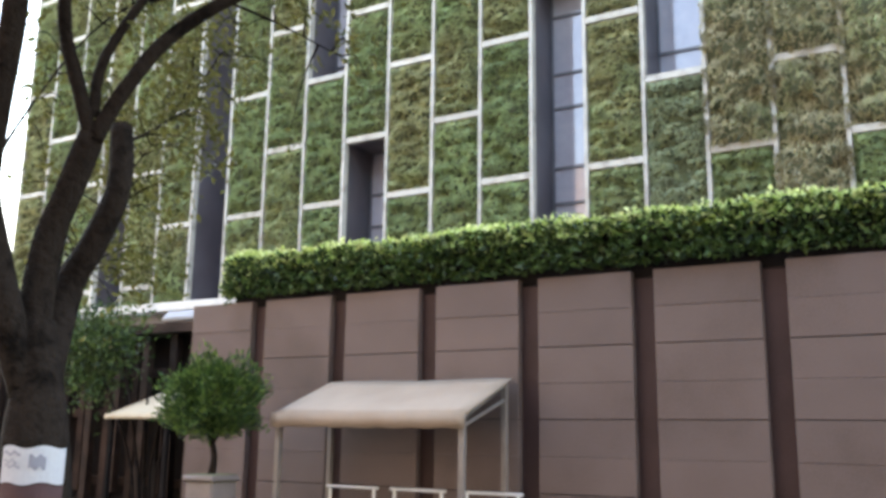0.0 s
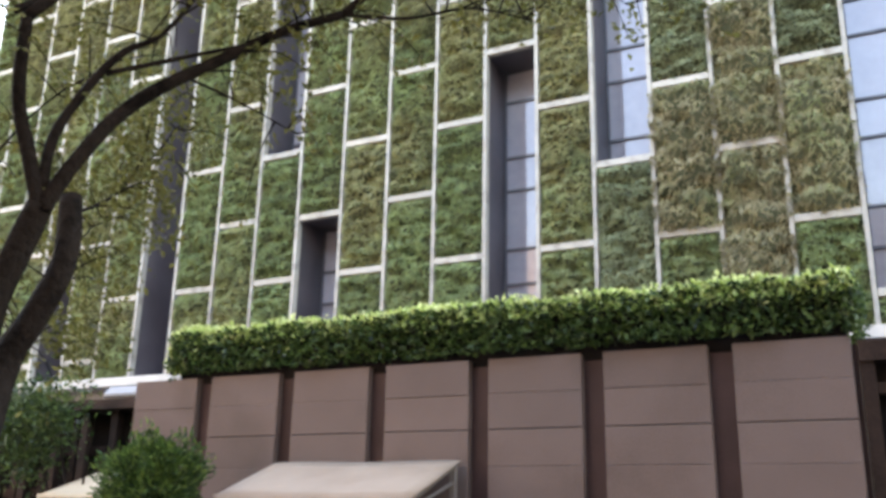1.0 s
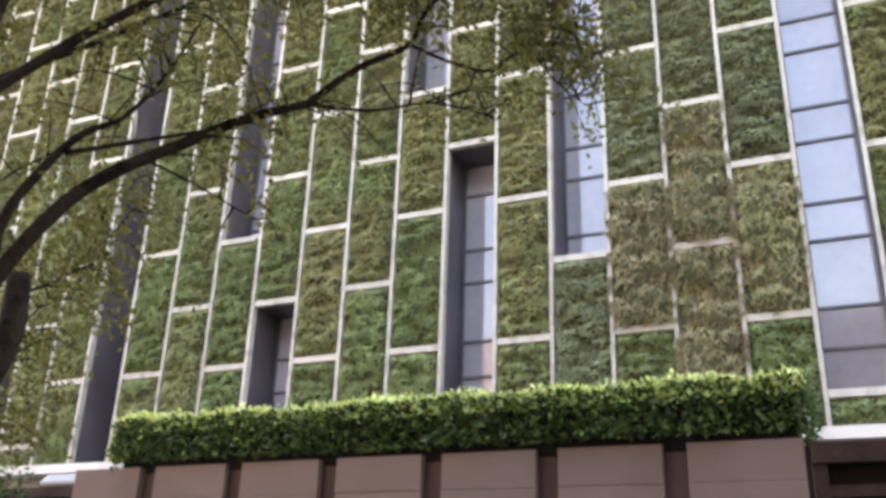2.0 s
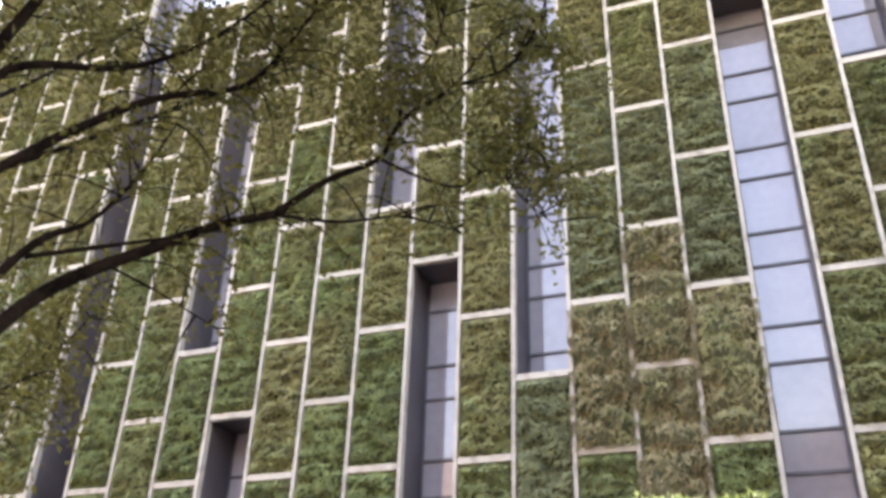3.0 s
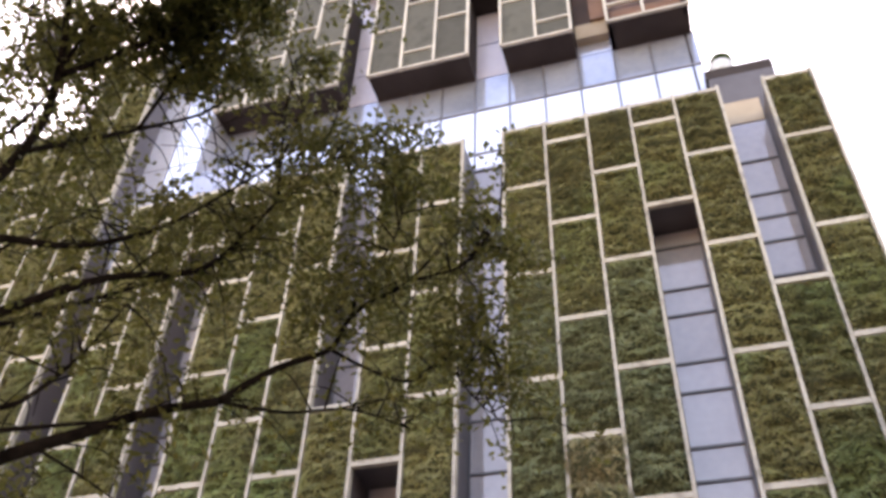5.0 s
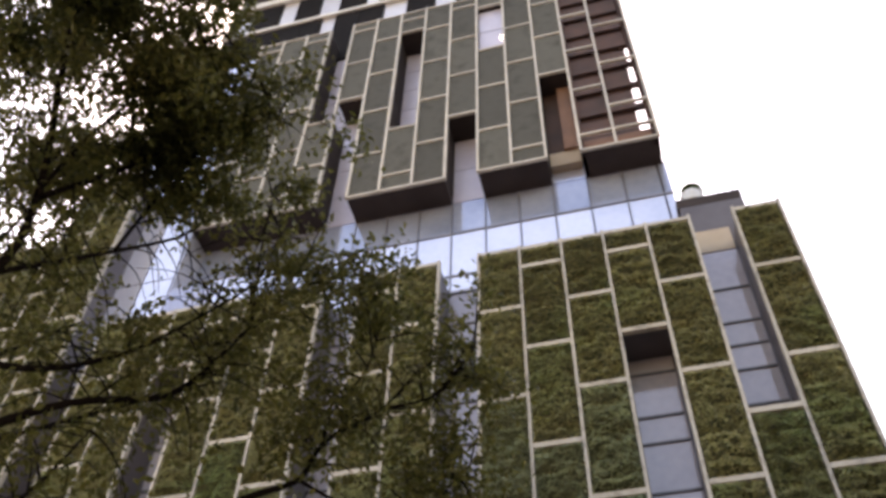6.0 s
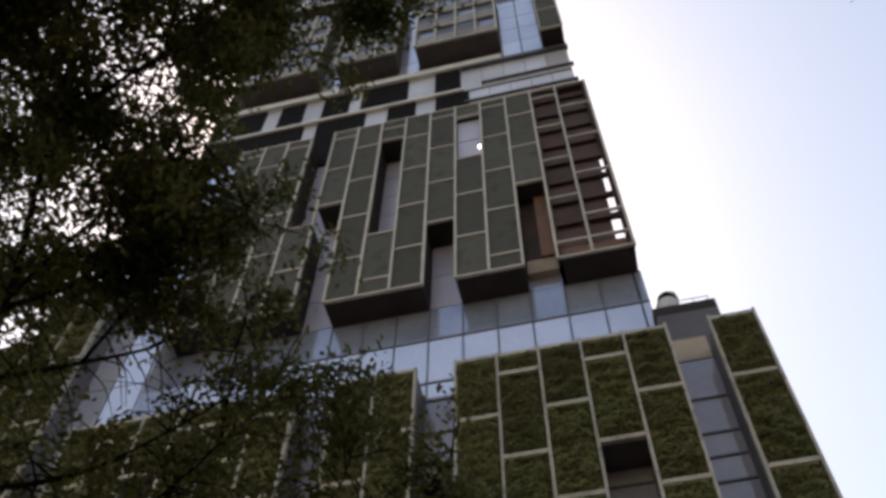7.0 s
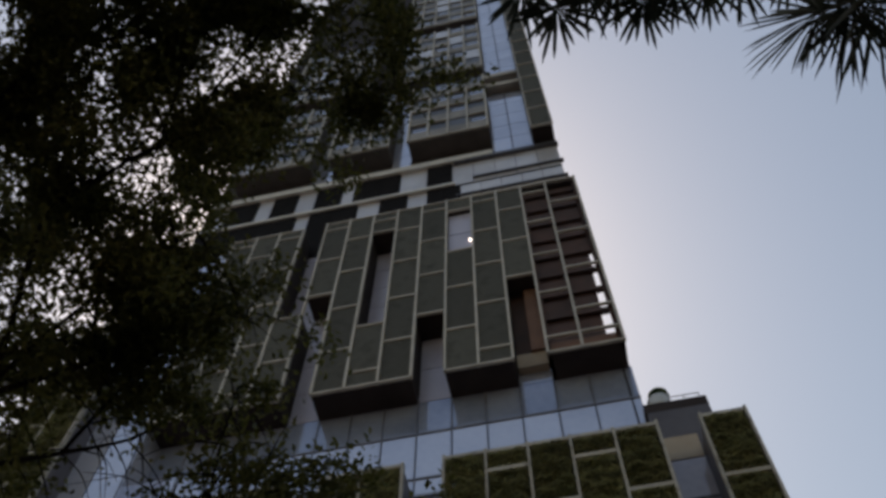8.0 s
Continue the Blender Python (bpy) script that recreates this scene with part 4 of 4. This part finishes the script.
# the high crown
limb(0.022, 0.005, 0.1, (-2.98, 2.22, 5.6), (-2.65, 2.4, 6.05), (-2.45, 2.45, 6.35), (-2.3, 2.4, 6.6))
limb(0.022, 0.005, 0.1, (-3.12, 2.34, 5.15), (-2.9, 2.8, 5.8), (-2.65, 3.05, 6.2), (-2.5, 3.1, 6.55))
limb(0.034, 0.007, 0.1, (-3.4, 2.3, 4.5), (-3.6, 1.9, 5.2), (-3.5, 1.4, 6.0), (-3.0, 0.8, 6.9))
limb(0.018, 0.004, 0.1, (-2.77, 1.62, 6.55), (-2.1, 1.5, 7.1), (-1.4, 1.5, 7.5), (-0.8, 1.7, 7.8))
limb(0.022, 0.005, 0.1, (-3.6, 1.9, 5.2), (-3.9, 2.0, 6.0), (-3.7, 2.1, 6.8), (-3.2, 2.0, 7.5))
limb(0.022, 0.005, 0.1, (-3.5, 1.4, 6.0), (-3.2, 1.2, 6.8), (-2.6, 0.9, 7.4), (-1.9, 0.7, 7.8))
limb(0.018, 0.004, 0.1, (-2.65, 2.4, 6.05), (-2.6, 2.0, 6.7), (-2.2, 1.8, 7.2), (-1.7, 1.75, 7.6))
limb(0.016, 0.004, 0.1, (-2.6, 0.9, 7.4), (-1.9, 0.95, 7.6), (-1.2, 1.05, 7.8), (-0.6, 1.35, 7.9))
limb(0.02, 0.004, 0.1, (-3.2, 1.2, 6.8), (-2.9, 0.5, 7.2), (-2.2, 0.25, 7.6), (-1.3, 0.4, 8.0))
limb(0.02, 0.004, 0.1, (-3.5, 1.4, 6.0), (-3.5, 0.6, 6.7), (-3.0, 0.0, 7.4), (-2.2, -0.3, 8.0))
limb(0.014, 0.004, 0.1, (-2.1, 1.5, 7.1), (-1.6, 1.15, 7.5), (-1.0, 0.7, 8.0), (-0.3, 0.6, 8.4))
limb(0.016, 0.004, 0.1, (-2.77, 1.62, 6.55), (-2.5, 1.0, 7.3), (-1.8, 0.6, 7.9), (-1.0, 0.2, 8.5))
limb(0.045, 0.008, 0.3, (-4.05, 2.55, 2.9), (-4.5, 2.7, 3.8), (-4.7, 3.0, 4.8), (-4.4, 3.3, 5.9))
limb(0.036, 0.008, 0.3, (-3.6, 2.3, 3.8), (-4.1, 2.6, 4.6), (-4.2, 3.2, 5.4), (-3.7, 3.6, 6.2))
limb(0.016, 0.004, 0.1, (-2.98, 2.2, 5.65), (-2.7, 2.1, 6.0), (-2.3, 2.0, 6.3), (-1.95, 1.9, 6.45))
limb(0.016, 0.004, 0.1, (-2.9, 2.8, 5.8), (-2.5, 2.6, 6.2), (-2.15, 2.45, 6.42), (-1.85, 2.5, 6.5))
limb(0.012, 0.004, 0.2, (-2.13, 3.26, 5.44), (-2.1, 3.1, 5.9), (-2.0, 2.9, 6.3))
limb(0.012, 0.004, 0.1, (-2.77, 1.6, 6.6), (-2.4, 1.5, 6.6), (-2.0, 1.4, 6.65))
# boughs on the open side of the crown
limb(0.024, 0.005, 0.5, (-4.7, 3.0, 4.8), (-4.10, 2.70, 5.65), (-3.79, 2.74, 6.07), (-3.56, 2.65, 6.45), (-3.41, 2.45, 6.79))
limb(0.018, 0.004, 0.5, (-4.10, 2.70, 5.65), (-3.99, 2.56, 6.15), (-3.80, 2.48, 6.49), (-3.68, 2.26, 6.95), (-3.62, 1.99, 7.23))
limb(0.02, 0.004, 0.1, (-3.5, 1.4, 6.0), (-3.07, 1.07, 6.74), (-2.81, 0.93, 7.03), (-2.57, 0.80, 7.28), (-2.31, 0.59, 7.53))
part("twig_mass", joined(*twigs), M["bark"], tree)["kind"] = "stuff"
tips = np.array(tips)
# openings in the crown: centre, radius, and the share of leaves left in them
CLEARINGS = (
    ((-2.76, 3.13, 5.84), 0.5, 0.25),
    ((-1.71, 2.96, 6.29), 0.5, 0.25),
    ((-3.82, 2.26, 6.9), 0.4, 0.5),
    ((-1.64, 2.4, 6.73), 0.5, 0.5),
    ((-2.42, 3.29, 6.76), 0.5, 0.5),
    ((-1.81, 1.18, 7.44), 0.26, 0.5),
    ((-2.4, 2.84, 5.57), 0.4, 0.05),
    ((-2.38, 1.5, 7.1), 0.26, 0.5),
    ((-2.23, 1.36, 6.76), 0.26, 0.5),
    ((-2.95, 1.86, 5.83), 0.32, 0.5),
    ((-3.66, 2.12, 6.56), 0.4, 0.5),
    ((-2.8, 3.26, 6.08), 0.4, 0.05),
    ((-1.69, 1.07, 6.96), 0.32, 0.5),
    ((-3.11, 2.09, 6.41), 0.32, 0.5),
    ((-1.85, 3.8, 5.65), 0.2, 0.5),
    ((-1.64, 2.49, 6.13), 0.2, 0.05),
    ((-1.95, 3.38, 5.78), 0.38, 0.5),
    ((-1.38, 4.0, 5.4), 0.34, 0.55),
)
for centre, wide, left in CLEARINGS:
    away_by = np.linalg.norm(tips[:, :3] - np.array(centre), axis=1)
    tips = tips[(away_by > wide) | (r.uniform(size=len(tips)) < left)]
num = np.where(tips[:, 3] > 7.0, 62, np.where(tips[:, 3] > 6.1, 46, np.where(tips[:, 3] > 5.6, 20, np.where(tips[:, 3] > 4.7, 14, 6))))
# leaves sit in clumps with open air between them
clump = np.array([noise.noise(Vector(p[:3]) * 2.3) + 0.5 * noise.noise(Vector(p[:3]) * 5.0) for p in tips])
num = (num * np.clip(0.9 + 2.0 * clump, 0.1, 2.2)).astype(int)
cen = np.repeat(tips[:, :3], num, axis=0)
n = len(cen)
cen = cen + r.normal(0, 0.075, (n, 3))
part("crown", leaves_lists(cen, r.normal(0, 1, (n, 3)) + (0, 0, -0.25), r.uniform(0.036, 0.075, n), r.uniform(0.02, 0.038, n), r), M["tree"], tree, "small green leaves")

# sheet tied round the trunk
notice = thing("trunk_notice", "white and red sheet tied round the tree trunk", "notice", (0, 0, 0))


def wrap(z0, z1, rr, a0, a1, x, y):
    v, f = [], []
    for i in range(13):
        a = a0 + (a1 - a0) * i / 12
        for z in (z0, z1):
            v.append((x + rr * math.cos(a), y + rr * math.sin(a), z + 0.008 * math.sin(i)))
    return v, [(2 * i, 2 * i + 2, 2 * i + 3, 2 * i + 1) for i in range(12)]


for nm, a, b, m, rr in (("white_sheet", 1.43, 1.6, "white", 0.186), ("red_sheet", 1.2, 1.425, "red", 0.186)):
    ob = part(nm, wrap(a, b, rr, radians(268), radians(365), -3.955, 2.935), M[m], notice)
    ob.modifiers.new("thick", "SOLIDIFY").thickness = 0.004
for i, (a, b, z, h) in enumerate(((274, 300, 1.565, 0.01), (274, 296, 1.53, 0.007), (276, 300, 1.508, 0.007), (312, 335, 1.5, 0.06))):
    part("print_bar", wrap(z, z + h, 0.192, radians(a), radians(b), -3.955, 2.935), M["ink"], notice)

# ---- fan palm beside the pavement ----
PALM_X, PALM_Y = 2.4, -0.6
palm = thing("palm_tree", "tall fan palm with dark pleated leaves split into narrow fingers", "palm tree", (PALM_X, PALM_Y, 0))
CROWN = Vector((-0.35, 0.75, 8.6))
v, f, _ = tube_lists([(0, 0, 0), (0.05, 0, 3), (0.0, 0.1, 6), CROWN], [0.2, 0.15, 0.14, 0.12], 12, 0.1)
part("trunk", (v, f), M["bark"], palm, "slim ringed trunk", True)
r = np.random.default_rng(41)


def fan_frond(hub, axis, up, reach, fingers=21, spread=130, joined_to=0.36):
    """A petiole from the crown to the hub and a pleated fan of blunt fingers round it, which point along axis and sag at their tips."""
    hub, axis = Vector(hub), Vector(axis).normalized()
    side = axis.cross(Vector(up)).normalized()
    face = side.cross(axis)
    knee = CROWN.lerp(hub, 0.55) + Vector((0, 0, 0.15))
    v, f = tube_lists([CROWN, knee, hub], [0.028, 0.018, 0.012], 6)[:2]
    v, f = list(v), list(f)
    step = radians(2 * spread) / (fingers - 1)
    for i in range(fingers):
        turn = -radians(spread) + step * i + float(r.normal(0, 0.22 * step))
        ln = reach * (1 - 0.2 * (abs(turn) / radians(spread)) ** 2) * float(r.uniform(0.72, 1.06))
        d = axis * math.cos(turn) + side * math.sin(turn) + face * float(r.normal(0, 0.1))
        w = axis * -math.sin(turn) + side * math.cos(turn)
        half = reach * joined_to * math.tan(step / 2) * 1.05
        sag = float(r.uniform(0.02, 0.3)) * ln
        fold = face * (0.35 * half)
        ridge = [hub + face * 0.004, hub + d * (reach * joined_to) + fold, hub + d * (ln * 0.8) + fold * 0.8 - Vector((0, 0, sag * 0.5)), hub + d * ln - Vector((0, 0, sag))]
        a = len(v)
        v += [tuple(ridge[0]), tuple(ridge[1] - w * half - fold), tuple(ridge[1]), tuple(ridge[1] + w * half - fold),
              tuple(ridge[2] - w * half * 0.8 - fold), tuple(ridge[2]), tuple(ridge[2] + w * half * 0.8 - fold), tuple(ridge[3])]
        f += [(a, a + 2, a + 1), (a, a + 3, a + 2), (a + 1, a + 2, a + 5, a + 4), (a + 2, a + 3, a + 6, a + 5), (a + 4, a + 5, a + 7), (a + 5, a + 6, a + 7)]
    return v, f


# hubs against the trunk's foot, the way each fan points, its reach and its fingers
FANS = [
    ((-0.41, 2.33, 7.6), (-0.95, 0.31, 0.03), 0.6, 44),
    ((0.08, 2.35, 7.9), (-0.34, 0.87, -0.35), 0.73, 36),
    ((-0.14, 2.38, 7.8), (-0.38, 0.85, -0.37), 0.54, 36),
    ((-0.02, 2.23, 8.2), (-0.39, 0.85, -0.35), 0.53, 30),
]
# the small fans in a row above them
SMALL_FANS = [
    ((-2.02, 2.05, 8.0), (0.05, 0.87, -0.48)),
    ((-2.22, 1.95, 8.3), (-0.05, 0.9, -0.43)),
    ((-1.78, 2.02, 8.3), (-0.24, 0.88, -0.41)),
    ((-1.57, 2.05, 8.3), (-0.24, 0.89, -0.4)),
    ((-1.42, 2.14, 8.1), (-0.38, 0.83, -0.41)),
    ((-1.14, 2.16, 8.4), (-0.12, 0.89, -0.45)),
    ((-0.92, 2.19, 8.4), (-0.12, 0.89, -0.44)),
    ((-0.74, 2.15, 8.2), (-0.29, 0.87, -0.39)),
    ((-0.3, 2.22, 8.5), (-0.26, 0.9, -0.36)),
    ((-2.06, 1.83, 8.2), (-0.25, 0.87, -0.42)),
    ((-1.69, 1.85, 8.1), (-0.11, 0.91, -0.41)),
    ((-1.28, 1.94, 8.1), (-0.24, 0.89, -0.4)),
]
for hub, axis, reach, fingers in FANS + [(*fan, 0.37, 21) for fan in SMALL_FANS]:
    part("frond", fan_frond(hub, axis, (float(r.normal(0.1, 0.35)), -0.5, 0.85), reach, fingers), M["palm"], palm)
for turn in range(150, 400, 30):
    a = radians(turn)
    part("frond", fan_frond(CROWN + Vector((1.1 * math.cos(a), 1.1 * math.sin(a), 0.35)), (math.cos(a), math.sin(a), -0.3), (0, 0, 1), 0.7), M["palm"], palm)
